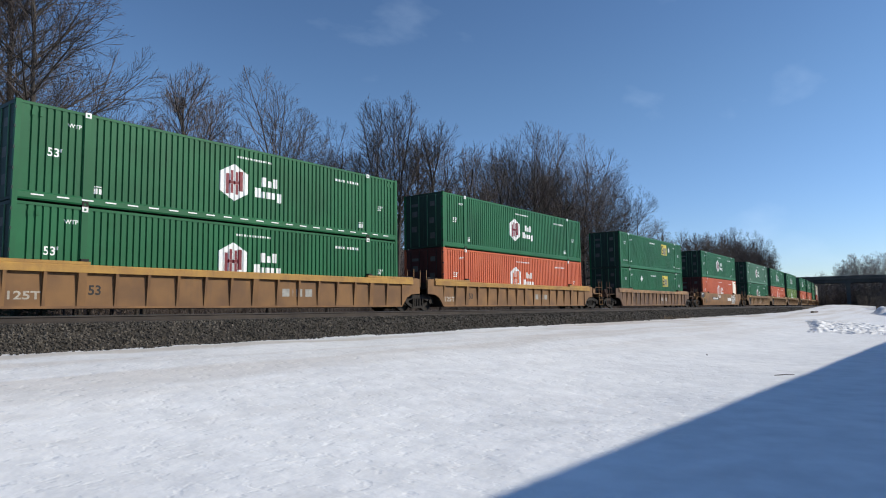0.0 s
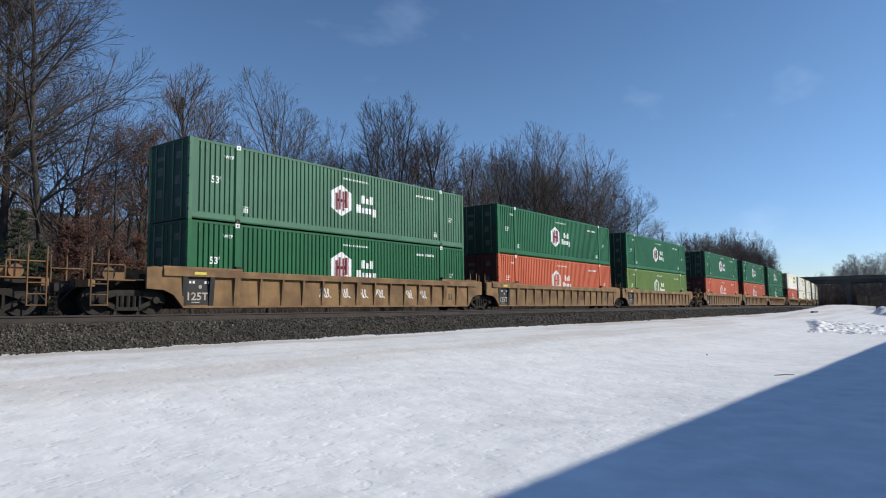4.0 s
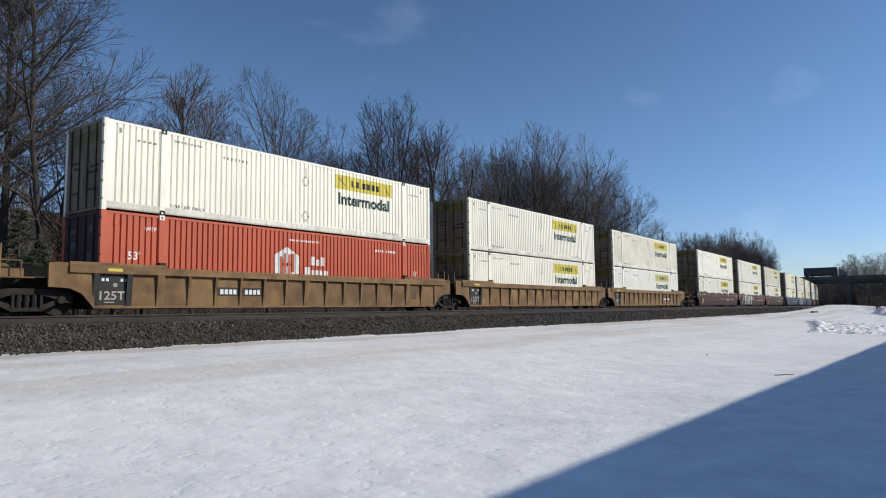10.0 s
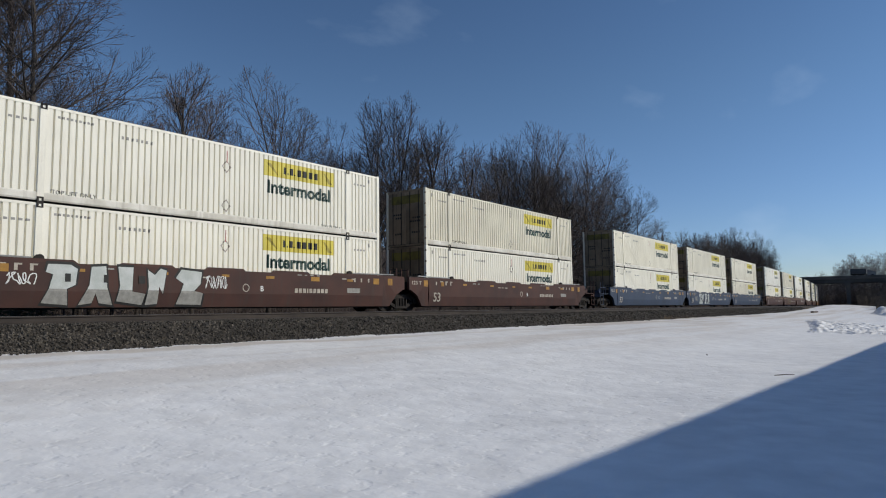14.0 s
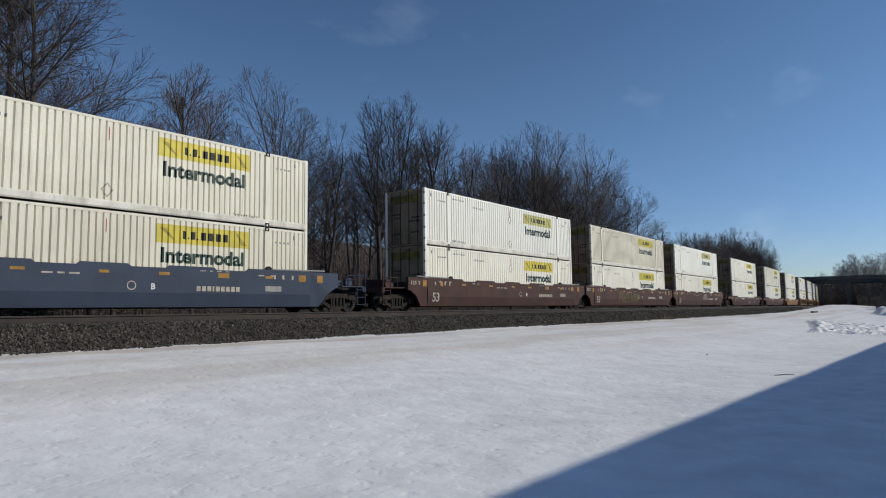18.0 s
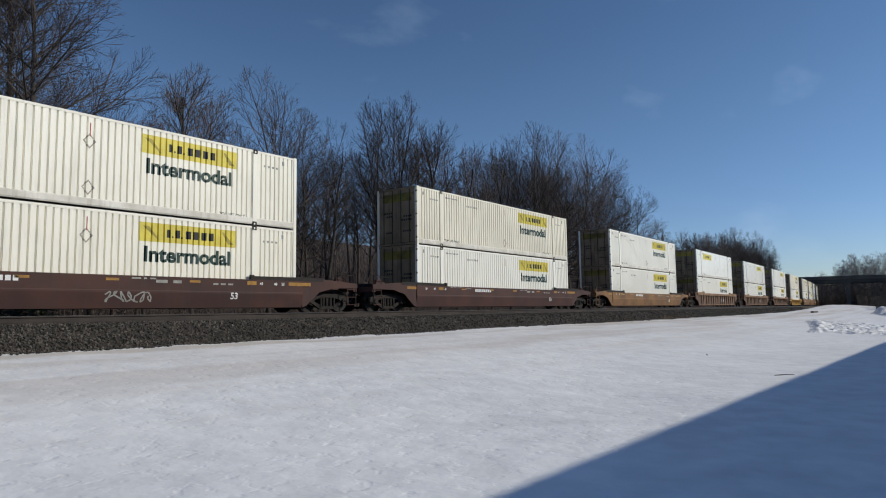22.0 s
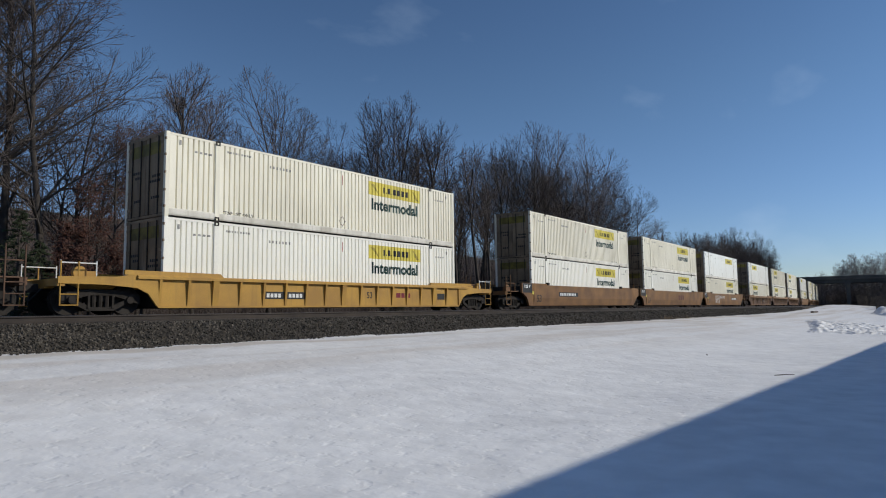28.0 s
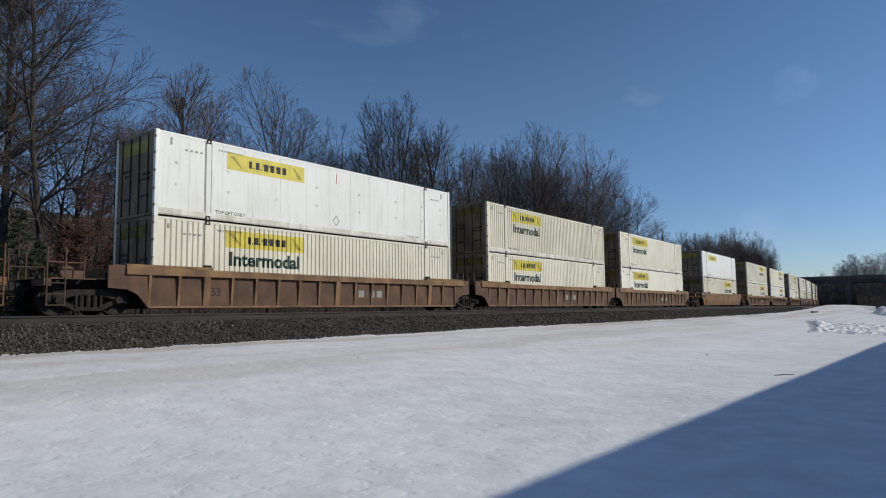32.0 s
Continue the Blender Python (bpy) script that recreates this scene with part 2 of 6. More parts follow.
def snow_material():
    m = mat("old_snow", (0.86, 0.86, 0.86), (0.80, 0.80, 0.805), 0.75, scale=0.25, fine=2.0, spec=0.25, vary=0.0)
    n, l = m.node_tree.nodes, m.node_tree.links
    b = n["Principled BSDF"]
    co = n.new("ShaderNodeTexCoord")
    # thaw lumps and crust, three sizes
    bumps = None
    for sc, dist, det in ((1.1, 0.07, 2), (3.4, 0.045, 3), (9.0, 0.013, 2)):
        t, bp = n.new("ShaderNodeTexNoise"), n.new("ShaderNodeBump")
        t.inputs["Scale"].default_value, t.inputs["Detail"].default_value = sc, det
        bp.inputs["Strength"].default_value, bp.inputs["Distance"].default_value = 0.40, dist
        l.new(co.outputs["Object"], t.inputs["Vector"])
        l.new(t.outputs["Fac"], bp.inputs["Height"])
        if bumps:
            l.new(bumps.outputs["Normal"], bp.inputs["Normal"])
        bumps = bp
    # scattered pits where the crust has melted through
    t, pit, bp = n.new("ShaderNodeTexNoise"), n.new("ShaderNodeMapRange"), n.new("ShaderNodeBump")
    t.inputs["Scale"].default_value, t.inputs["Detail"].default_value = 5.5, 2
    pit.inputs["From Min"].default_value, pit.inputs["From Max"].default_value = 0.56, 0.86
    bp.inputs["Strength"].default_value, bp.inputs["Distance"].default_value, bp.invert = 0.30, 0.04, True
    l.new(co.outputs["Object"], t.inputs["Vector"])
    l.new(t.outputs["Fac"], pit.inputs["Value"])
    l.new(pit.outputs[0], bp.inputs["Height"])
    l.new(bumps.outputs["Normal"], bp.inputs["Normal"])
    l.new(bp.outputs["Normal"], b.inputs["Normal"])
    # long stains of grit along the track
    mp, t, rg, mx = n.new("ShaderNodeMapping"), n.new("ShaderNodeTexNoise"), n.new("ShaderNodeMapRange"), n.new("ShaderNodeMixRGB")
    mp.inputs["Scale"].default_value = (0.07, 0.95, 1)
    t.inputs["Scale"].default_value, t.inputs["Detail"].default_value = 1.0, 2.5
    rg.inputs["From Min"].default_value, rg.inputs["From Max"].default_value, rg.inputs["To Max"].default_value = 0.44, 0.62, 0.85
    rg.inputs["To Min"].default_value = 0.25
    mx.inputs["Color2"].default_value = (0.58, 0.515, 0.45, 1)
    l.new(co.outputs["Object"], mp.inputs["Vector"])
    l.new(mp.outputs["Vector"], t.inputs["Vector"])
    l.new(t.outputs["Fac"], rg.inputs["Value"])
    old = b.inputs["Base Color"].links[0].from_socket
    # the grit lies thickest beside the line
    sp, gy, mu = n.new("ShaderNodeSeparateXYZ"), n.new("ShaderNodeMapRange"), n.new("ShaderNodeMath")
    gy.inputs["From Min"].default_value, gy.inputs["From Max"].default_value, gy.inputs["To Min"].default_value = 7.0, 14.2, 0.03
    mu.operation = "MULTIPLY"
    l.new(co.outputs["Object"], sp.inputs["Vector"])
    l.new(sp.outputs["Y"], gy.inputs["Value"])
    l.new(rg.outputs[0], mu.inputs[0])
    l.new(gy.outputs[0], mu.inputs[1])
    l.new(mu.outputs[0], mx.inputs["Fac"])
    l.new(old, mx.inputs["Color1"])
    l.new(mx.outputs["Color"], b.inputs["Base Color"])
    return m


SNOW = snow_material()


# ---- building blocks ----
class Mesh:
    """Corners and faces gathered for one part."""

    def __init__(self):
        self.v, self.f = [], []

    def box(self, x0, x1, y0, y1, z0, z1):
        k = len(self.v)
        self.v += [(x, y, z) for x in (x0, x1) for y in (y0, y1) for z in (z0, z1)]
        self.f += [tuple(k + i for i in q) for q in ((0, 1, 3, 2), (4, 6, 7, 5), (0, 4, 5, 1), (2, 3, 7, 6), (0, 2, 6, 4), (1, 5, 7, 3))]
        return self

    def prism(self, pts, lo, hi, axis="y"):
        """An outline in the plane across the axis, drawn out from lo to hi. For axis y the outline is (x, z); for x it is (y, z); for z (x, y)."""
        k, n = len(self.v), len(pts)
        for w in (lo, hi):
            for a, b in pts:
                self.v.append({"y": (a, w, b), "x": (w, a, b), "z": (a, b, w)}[axis])
        self.f += [tuple(k + i for i in range(n)), tuple(k + n + i for i in reversed(range(n)))]
        self.f += [(k + i, k + n + i, k + n + (i + 1) % n, k + (i + 1) % n) for i in range(n)]
        return self

    def disc(self, x, z, y0, y1, r, n=24):
        """A wheel-like drum about a line along y."""
        pts = [(x + r * math.cos(2 * math.pi * i / n), z + r * math.sin(2 * math.pi * i / n)) for i in range(n)]
        return self.prism(pts, y0, y1)

    def tube(self, a, b, r0, r1=None, n=6):
        a, b = Vector(a), Vector(b)
        r1 = r0 if r1 is None else r1
        d = (b - a).normalized()
        u = d.orthogonal().normalized()
        w = d.cross(u)
        k = len(self.v)
        for p, r in ((a, r0), (b, r1)):
            for i in range(n):
                q = 2 * math.pi * i / n
                self.v.append(tuple(p + u * (r * math.cos(q)) + w * (r * math.sin(q))))
        self.f += [(k + i, k + (i + 1) % n, k + n + (i + 1) % n, k + n + i) for i in range(n)]
        self.f += [tuple(k + i for i in reversed(range(n))), tuple(k + n + i for i in range(n))]
        return self

    def data(self, name, material, smooth=False):
        me = bpy.data.meshes.new(name)
        me.from_pydata(self.v, [], self.f)
        bm = bmesh.new()
        bm.from_mesh(me)
        bmesh.ops.recalc_face_normals(bm, faces=bm.faces)
        bm.to_mesh(me)
        bm.free()
        if smooth:
            me.polygons.foreach_set("use_smooth", [True] * len(me.polygons))
        me.materials.append(material)
        return me


def part(name, mesh, material, parent, label="", at=None, smooth=False):
    me = mesh.data(name, material, smooth) if isinstance(mesh, Mesh) else mesh
    ob = new(name, me)
    ob.parent = parent
    if at is not None:
        ob.matrix_basis = at if isinstance(at, Matrix) else Matrix.Translation(at)
    return tagged(ob, label) if label else ob


def thing(name, label, category, group="", kind=""):
    return tagged(new(name), label, category, group, kind)


def surface(name, mesh, material, label, category, kind="structure", smooth=True):
    me = mesh.data(name, material, smooth)
    return tagged(new(name, me), label, category, kind=kind)


LETTERS = {}
FOLD, LEAN = 0.70, 0.15


def letters(text, height, width=None, bold=0.022):
    """The flat outline of a word in the built-in font: faces in (x, z), its lower left corner at 0."""
    if text not in LETTERS:
        cu = bpy.data.curves.new("text", "FONT")
        cu.body, cu.resolution_u, cu.offset = text, 3, bold
        ob = bpy.data.objects.new("text", cu)
        scene.collection.objects.link(ob)
        bpy.context.view_layer.update()
        me = bpy.data.meshes.new_from_object(ob.evaluated_get(bpy.context.evaluated_depsgraph_get()))
        vs = [tuple(v.co) for v in me.vertices]
        fs = [tuple(p.vertices) for p in me.polygons]
        bpy.data.objects.remove(ob)
        bpy.data.meshes.remove(me)
        bpy.data.curves.remove(cu)
        LETTERS[text] = (vs, fs)
    vs, fs = LETTERS[text]
    x0, x1 = min(v[0] for v in vs), max(v[0] for v in vs)
    z0, z1 = min(v[1] for v in vs), max(v[1] for v in vs)
    kz = height / (z1 - z0)
    kx = width / (x1 - x0) if width else kz
    return [((v[0] - x0) * kx, (v[1] - z0) * kz) for v in vs], fs


def decal(name, polys, x, z, y, material, parent, profile=None, label="", lift=0.004):
    """Paint on a side that faces -y: flat outlines moved to x, z; where the side is corrugated they follow its ribs."""
    vs, fs = polys
    bm = bmesh.new()
    bv = [bm.verts.new((a + x, 0, b + z)) for a, b in vs]
    for f in fs:
        if len(set(f)) > 2:
            bm.faces.new([bv[i] for i in f])
    if profile:
        lo, hi = min(v.co.x for v in bm.verts), max(v.co.x for v in bm.verts)
        for bx, _ in profile:
            if lo < bx < hi:
                bmesh.ops.bisect_plane(bm, geom=bm.verts[:] + bm.edges[:] + bm.faces[:], plane_co=(bx, 0, 0), plane_no=(1, 0, 0), dist=1e-5)
        px, py = [q[0] for q in profile], [q[1] for q in profile]
        for v in bm.verts:
            v.co.y = y + float(np.interp(v.co.x, px, py)) - lift
    else:
        folded = min(abs(y + 1.49), abs(y + 1.48)) < 0.003          # car sides lean inward below a fold
        if folded:
            bmesh.ops.bisect_plane(bm, geom=bm.verts[:] + bm.edges[:] + bm.faces[:], plane_co=(0, 0, FOLD), plane_no=(0, 0, 1), dist=1e-5)
        for v in bm.verts:
            v.co.y = y - lift + (max(0.0, FOLD - v.co.z) * LEAN if folded else 0.0)
    me = bpy.data.meshes.new(name)
    bm.normal_update()
    for f in bm.faces:
        if f.normal.y > 0:
            f.normal_flip()
    bm.to_mesh(me)
    bm.free()
    me.materials.append(material)
    ob = part(name, me, None, parent, label)
    if len(fs) > 1:
        ob["kind"] = "stuff"
    return ob


def rect(w, h):
    return [(0, 0), (w, 0), (w, h), (0, h)], [(0, 1, 2, 3)]


def blocks(rows):
    """Plain rectangles: left, bottom, width, height of each."""
    vs, fs = [], []
    for x, z, w, h in rows:
        k = len(vs)
        vs += [(x, z), (x + w, z), (x + w, z + h), (x, z + h)]
        fs.append((k, k + 1, k + 2, k + 3))
    return vs, fs


def bars(widths, h, gap=0.05):
    """A row of plain upright blocks that stands for a line of lettering."""
    vs, fs, x = [], [], 0.0
    for w in widths:
        k = len(vs)
        vs += [(x, 0), (x + w, 0), (x + w, h), (x, h)]
        fs.append((k, k + 1, k + 2, k + 3))
        x += w + gap
    return vs, fs


# ---- the line of the track ----
BEND, CURVE, LAT = -27.65, 0.00056463, 21.805     # straight, then a long left-hand bend; centre line of the train's track


def line(s, off=0.0, z=0.0):
    """The place s metres along the track, off metres beyond its centre line, and the heading there."""
    u = max(s - BEND, 0.0)
    th = CURVE * u
    x = s if u == 0 else BEND + math.sin(th) / CURVE
    y = LAT + (1 - math.cos(th)) / CURVE
    return Vector((x - math.sin(th) * off, y + math.cos(th) * off, z)), th


def sweep(outline, stations, closed=True):
    """A cross-section of (off, z) points carried along the track."""
    m, n = Mesh(), len(outline)
    for s in stations:
        for o, z in outline:
            m.v.append(tuple(line(s, o, z)[0]))
    for i in range(len(stations) - 1):
        for j in range(n if closed else n - 1):
            a, b = i * n + j, i * n + (j + 1) % n
            m.f.append((a, b, b + n, a + n))
    return m


STATIONS = list(range(-800, -40, 40)) + list(range(-40, 420, 4)) + list(range(420, 1001, 20))
NEAR_TRACK = -3.96
HEAD = [(-0.036, -0.004), (-0.036, -0.035), (-0.009, -0.045), (-0.009, -0.15), (-0.075, -0.165), (-0.075, -0.18),
        (0.075, -0.18), (0.075, -0.165), (0.009, -0.15), (0.009, -0.045), (0.036, -0.035), (0.036, -0.004)]
for track_off in (0.0, NEAR_TRACK):
    for side in (-0.7535, 0.7535):
        c = track_off + side
        surface("rail", sweep([(c + a, z) for a, z in HEAD], STATIONS), RAIL_MAT, "rust-brown steel rail with a polished head", "rail", smooth=False)
        surface("rail_head", sweep([(c - 0.033, -0.003), (c + 0.033, -0.003), (c + 0.028, 0.0), (c - 0.028, 0.0)], STATIONS), RAIL_TOP,
                "polished running surface of a steel rail", "rail", smooth=False)

ties = Mesh()
for track_off in (0.0, NEAR_TRACK):
    for i in range(440):
        p, th = line(-20 + i * 0.5, track_off)
        d, w = Vector((math.cos(th), math.sin(th), 0)), Vector((-math.sin(th), math.cos(th), 0))
        k = len(ties.v)
        for a in (-0.11, 0.11):
            for b in (-1.3, 1.3):
                for z in (-0.36, -0.183):
                    ties.v.append(tuple(p + d * a + w * b + Vector((0, 0, z))))
        ties.f += [tuple(k + j for j in q) for q in ((0, 1, 3, 2), (4, 6, 7, 5), (0, 4, 5, 1), (2, 3, 7, 6), (1, 5, 7, 3))]
surface("railway_ties", ties, TIE_MAT, "rows of weathered timber railway ties under both tracks", "ties", kind="stuff", smooth=False)

surface("ballast_bed", sweep([(4.6, -1.1), (3.3, -0.93), (2.0, -0.22), (-1.9, -0.22), (-5.9, -0.215), (-6.15, -0.30), (-7.1, -0.90), (-8.5, -1.2)],
                             STATIONS, False), STONE, "grey crushed stone ballast bank under two tracks", "ballast", smooth=False)


def stones():
    """Loose ballast stones on the near shoulder of the bank."""
    rng = np.random.default_rng(4)
    octa = np.array([(1, 0, 0), (-1, 0, 0), (0, 1, 0), (0, -1, 0), (0, 0, 1), (0, 0, -1)], float)
    tri = np.array([(0, 2, 4), (2, 1, 4), (1, 3, 4), (3, 0, 4), (2, 0, 5), (1, 2, 5), (3, 1, 5), (0, 3, 5)])
    n = 42000
    s = 2 + 110 * rng.random(n) ** 1.7
    q = rng.random(n)
    off = np.where(q < 0.22, -5.3 - 0.6 * rng.random(n), -5.9 - 1.15 * rng.random(n))
    loose = rng.random(n) < 0.05                             # a few stones strewn over the snow's edge
    off = np.where(loose, -7.0 - 0.16 * np.abs(rng.normal(0, 1, n)), off)
    z = np.where(off > -5.9, -0.215, np.where(off > -6.15, -0.215 + (off + 5.9) * 0.34, -0.30 + (off + 6.15) * 0.63))
    z = np.where(loose, [ground_z(a, b) for a, b in zip(s, off)], z)
    size = (0.017 + 0.024 * rng.random(n) ** 1.5) * (1 + s / 100)
    v = octa[None] * (size[:, None] * (0.6 + 0.8 * rng.random((n, 3))))[:, None, :]
    v += rng.normal(0, 0.18, v.shape) * size[:, None, None]
    a = rng.random((n, 3)) * 6.28
    for ax in range(3):
        i, j = [(1, 2), (0, 2), (0, 1)][ax]
        c, sn = np.cos(a[:, ax])[:, None], np.sin(a[:, ax])[:, None]
        vi, vj = v[:, :, i].copy(), v[:, :, j].copy()
        v[:, :, i], v[:, :, j] = c * vi - sn * vj, sn * vi + c * vj
    th = CURVE * np.maximum(s - BEND, 0)
    v[:, :, 0] += (BEND + np.sin(th) / CURVE - np.sin(th) * off)[:, None]
    v[:, :, 1] += (LAT + (1 - np.cos(th)) / CURVE + np.cos(th) * off)[:, None]
    v[:, :, 2] += (z + 0.012)[:, None]
    f = (tri[None] + 6 * np.arange(n)[:, None, None]).reshape(-1, 3)
    me = bpy.data.meshes.new("ballast_stones")
    me.from_pydata(v.reshape(-1, 3).tolist(), [], f.tolist())
    m = mat("loose_ballast_stone", (0.086, 0.074, 0.060), (0.042, 0.036, 0.029), 0.9, scale=3, fine=14)
    nd, lk = m.node_tree.nodes, m.node_tree.links
    geo, rg = nd.new("ShaderNodeNewGeometry"), nd.new("ShaderNodeMapRange")
    rg.inputs["To Min"].default_value, rg.inputs["To Max"].default_value = 0.30, 1.9
    hsv = nd.new("ShaderNodeHueSaturation")
    b = nd["Principled BSDF"]
    old = b.inputs["Base Color"].links[0].from_socket
    lk.new(geo.outputs["Random Per Island"], rg.inputs["Value"])
    lk.new(rg.outputs[0], hsv.inputs["Value"])
    lk.new(old, hsv.inputs["Color"])
    lk.new(hsv.outputs["Color"], b.inputs["Base Color"])
    me.materials.append(m)
    return tagged(new("ballast_stones", me), "loose grey crushed stones on the ballast shoulder", "ballast", kind="stuff")



# ---- ground ----
def smooth01(a, b, x):
    t = min(max((x - a) / (b - a), 0.0), 1.0)
    return t * t * (3 - 2 * t)


def ground_z(s, off):
    """Height of the ground: a snow field that climbs gently to the bank and rises far along the line."""
    if off < -4:
        z = -1.5 + 0.76 * smooth01(-18.5, -6.9, off)
        z += 0.95 * smooth01(62, 120, s) * smooth01(-7.2, -9.5, off)
        z += 7.0 * smooth01(245, 330, s) * smooth01(-8.0, -26.0, off)
        z += 0.35 * smooth01(70, 150, s) * (1 - smooth01(-7.2, -9.5, off))
        if -60 < s < 200:
            z += 0.045 * noise.noise(Vector((s * 0.35, off * 0.5, 3.1))) + 0.022 * noise.noise(Vector((s * 1.6, off * 1.8, 7.7)))
            if off > -8.5:
                z += 0.018 * noise.noise(Vector((s * 0.9, off * 0.9, 1.0))) + 0.022 * noise.noise(Vector((s * 3.3, off * 3.0, 1.0)))
        return z
    if off < 4:
        return -1.25
    return -0.98 + 0.5 * smooth01(8, 40, off) + 14.5 * smooth01(33, 76, off)


GS = [-800, -600, -400, -250, -160, -100, -60, -40, -25, -15, -8] + [i * 0.55 for i in range(-9, 110)] + \
     [62 + 2.2 * i for i in range(50)] + list(range(175, 420, 20)) + list(range(440, 1001, 60)) + [1500, 2200]
GO = [-1500, -800, -400, -220, -120, -80, -60, -50, -42, -36, -31] + [-28 + 0.6 * i for i in range(31)] + \
     [-9.2 + 0.3 * i for i in range(10)] + [-6.0, -4.5, 0, 3.0, 4.2, 6, 9, 13, 18, 26, 36, 50, 70, 100, 150, 200, 300, 500, 900, 1500]
ground = Mesh()
for s in GS:
    for o in GO:
        p, _ = line(s, o)
        if s > 1000 or abs(o) > 400:
            p = Vector((s if s > 1000 else p.x, p.y, 0))
        ground.v.append((p.x, p.y, ground_z(s, o)))
NO = len(GO)
slots = []
for i in range(len(GS) - 1):
    for j in range(NO - 1):
        a = i * NO + j
        ground.f.append((a, a + 1, a + 1 + NO, a + NO))
        slots.append(0 if GO[j] < 3 and (GS[i] < 225 or GO[j] > -8) else 1)
ground_me = bpy.data.meshes.new("ground")
ground_me.from_pydata(ground.v, [], ground.f)
ground_me.materials.append(SNOW)
ground_me.materials.append(LITTER)
ground_me.polygons.foreach_set("material_index", slots)
ground_me.polygons.foreach_set("use_smooth", [True] * len(slots))
ground_ob = tagged(new("ground", ground_me), "snow-covered field before the tracks and leaf litter behind them", "ground", kind="structure")

stones()

# ---- containers ----
CL, CW, CH = 16.154, 1.295, 2.896          # length, half width, height
POST = 6.096


def ribs_of(a, b, pitch, groove, depth):
    n = max(int(round((b - a) / pitch)), 1)
    step = (b - a) / n
    pts = []
    for i in range(n):
        x = a + i * step
        g0 = x + step - groove
        pts += [(x, 0.0), (g0 - 0.018, 0.0), (g0, depth), (g0 + groove - 0.018, depth)]
    return pts + [(b, 0.0)]


def side_profile(pitch, groove, depth):
    pts = [(-CL / 2, 0.0)]
    for a, b in ((-CL / 2 + 0.24, -POST - 0.11), (-POST + 0.11, POST - 0.11), (POST + 0.11, CL / 2 - 0.20)):
        pts += ribs_of(a, b, pitch, groove, depth)
    return pts + [(CL / 2, 0.0)]


PROFILES = {"ribbed": side_profile(0.205, 0.050, 0.048), "fine": side_profile(0.212, 0.043, 0.066), "smooth": [(-CL / 2, 0.0), (CL / 2, 0.0)]}
HEXAGON = ([(0, 0.69), (0.60, 0.36), (0.60, -0.36), (0, -0.69), (-0.60, -0.36), (-0.60, 0.36)], [(0, 1, 2, 3, 4, 5)])
DIAMOND = ([(0, 0.27), (0.27, 0), (0, -0.27), (-0.27, 0)], [(0, 1, 2, 3)])


def monogram():
    vs, fs = [], []
    for a, b, c, d in ((-0.36, -0.21, -0.44, 0.30), (-0.16, -0.05, -0.40, -0.065), (-0.16, -0.05, 0.065, 0.44), (0.05, 0.16, -0.44, -0.065),
                       (0.05, 0.16, 0.065, 0.40), (0.21, 0.36, -0.30, 0.44), (-0.21, 0.21, -0.06, 0.06)):
        k = len(vs)
        vs += [(a, c), (b, c), (b, d), (a, d)]
        fs.append((k, k + 1, k + 2, k + 3))
    return vs, fs


SPEC = {  # kind: paint, sides, livery, label
    "hg": (GREEN, "ribbed", "hexagon", "dark green corrugated steel shipping container with a white hexagon emblem"),
    "hg2": (GREEN2, "ribbed", "hexagon", "faded green corrugated steel shipping container with a white hexagon emblem"),
    "hr": (RED, "ribbed", "hexagon", "orange-red corrugated steel shipping container with a white emblem"),
    "hrw": (RED, "ribbed", "hexagon", "orange-red corrugated shipping container with one white panel"),
    "hd": (DEEPRED, "ribbed", "hexagon", "orange-red weathered corrugated steel shipping container with a white emblem"),
    "hl": (LIME, "ribbed", "hexagon", "lime green corrugated steel shipping container with a white emblem"),
    "em": (GREEN, "ribbed", "square", "green corrugated steel shipping container with a yellow square sign"),
    "em2": (GREEN, "ribbed", "square2", "green corrugated steel container with a yellow sign and white diamond"),
    "jw": (WHITE, "fine", "right", "white corrugated shipping container with a yellow sign panel"),
    "jc": (CREAM, "fine", "right", "cream-stained white corrugated shipping container with a yellow sign panel"),
    "jg": (GREYW, "fine", "right", "grimy grey-white corrugated shipping container with a yellow sign panel"),
    "jb": (BRIGHT, "fine", "right", "clean white corrugated shipping container with a yellow sign panel"),
    "jo": (BRIGHT, "fine", "old", "white corrugated shipping container with a faded yellow sign panel"),
    "jwl": (WHITE, "fine", "left", "white corrugated shipping container with its yellow sign near the front"),
    "jcl": (CREAM, "fine", "left", "cream-stained corrugated shipping container with its yellow sign near the front"),
    "jgl": (GREYW, "fine", "left", "grimy corrugated shipping container with its yellow sign near the front"),
    "sw": (SMOOTHW, "smooth", "right", "smooth-sided white sheet-metal shipping container with a yellow sign panel"),
    "swl": (SMOOTHW, "smooth", "left", "smooth-sided white shipping container with its yellow sign near the front"),
}
TEMPLATES = {}


def corrugated_side(profile, sgn):
    m = Mesh()
    for x, y in profile:
        for z in (0.27, CH - 0.09):
            m.v.append((x, sgn * (CW - 0.012 - y), z))
    for i in range(len(profile) - 1):
        a = 2 * i
        m.f.append((a, a + 2, a + 3, a + 1))
    return m


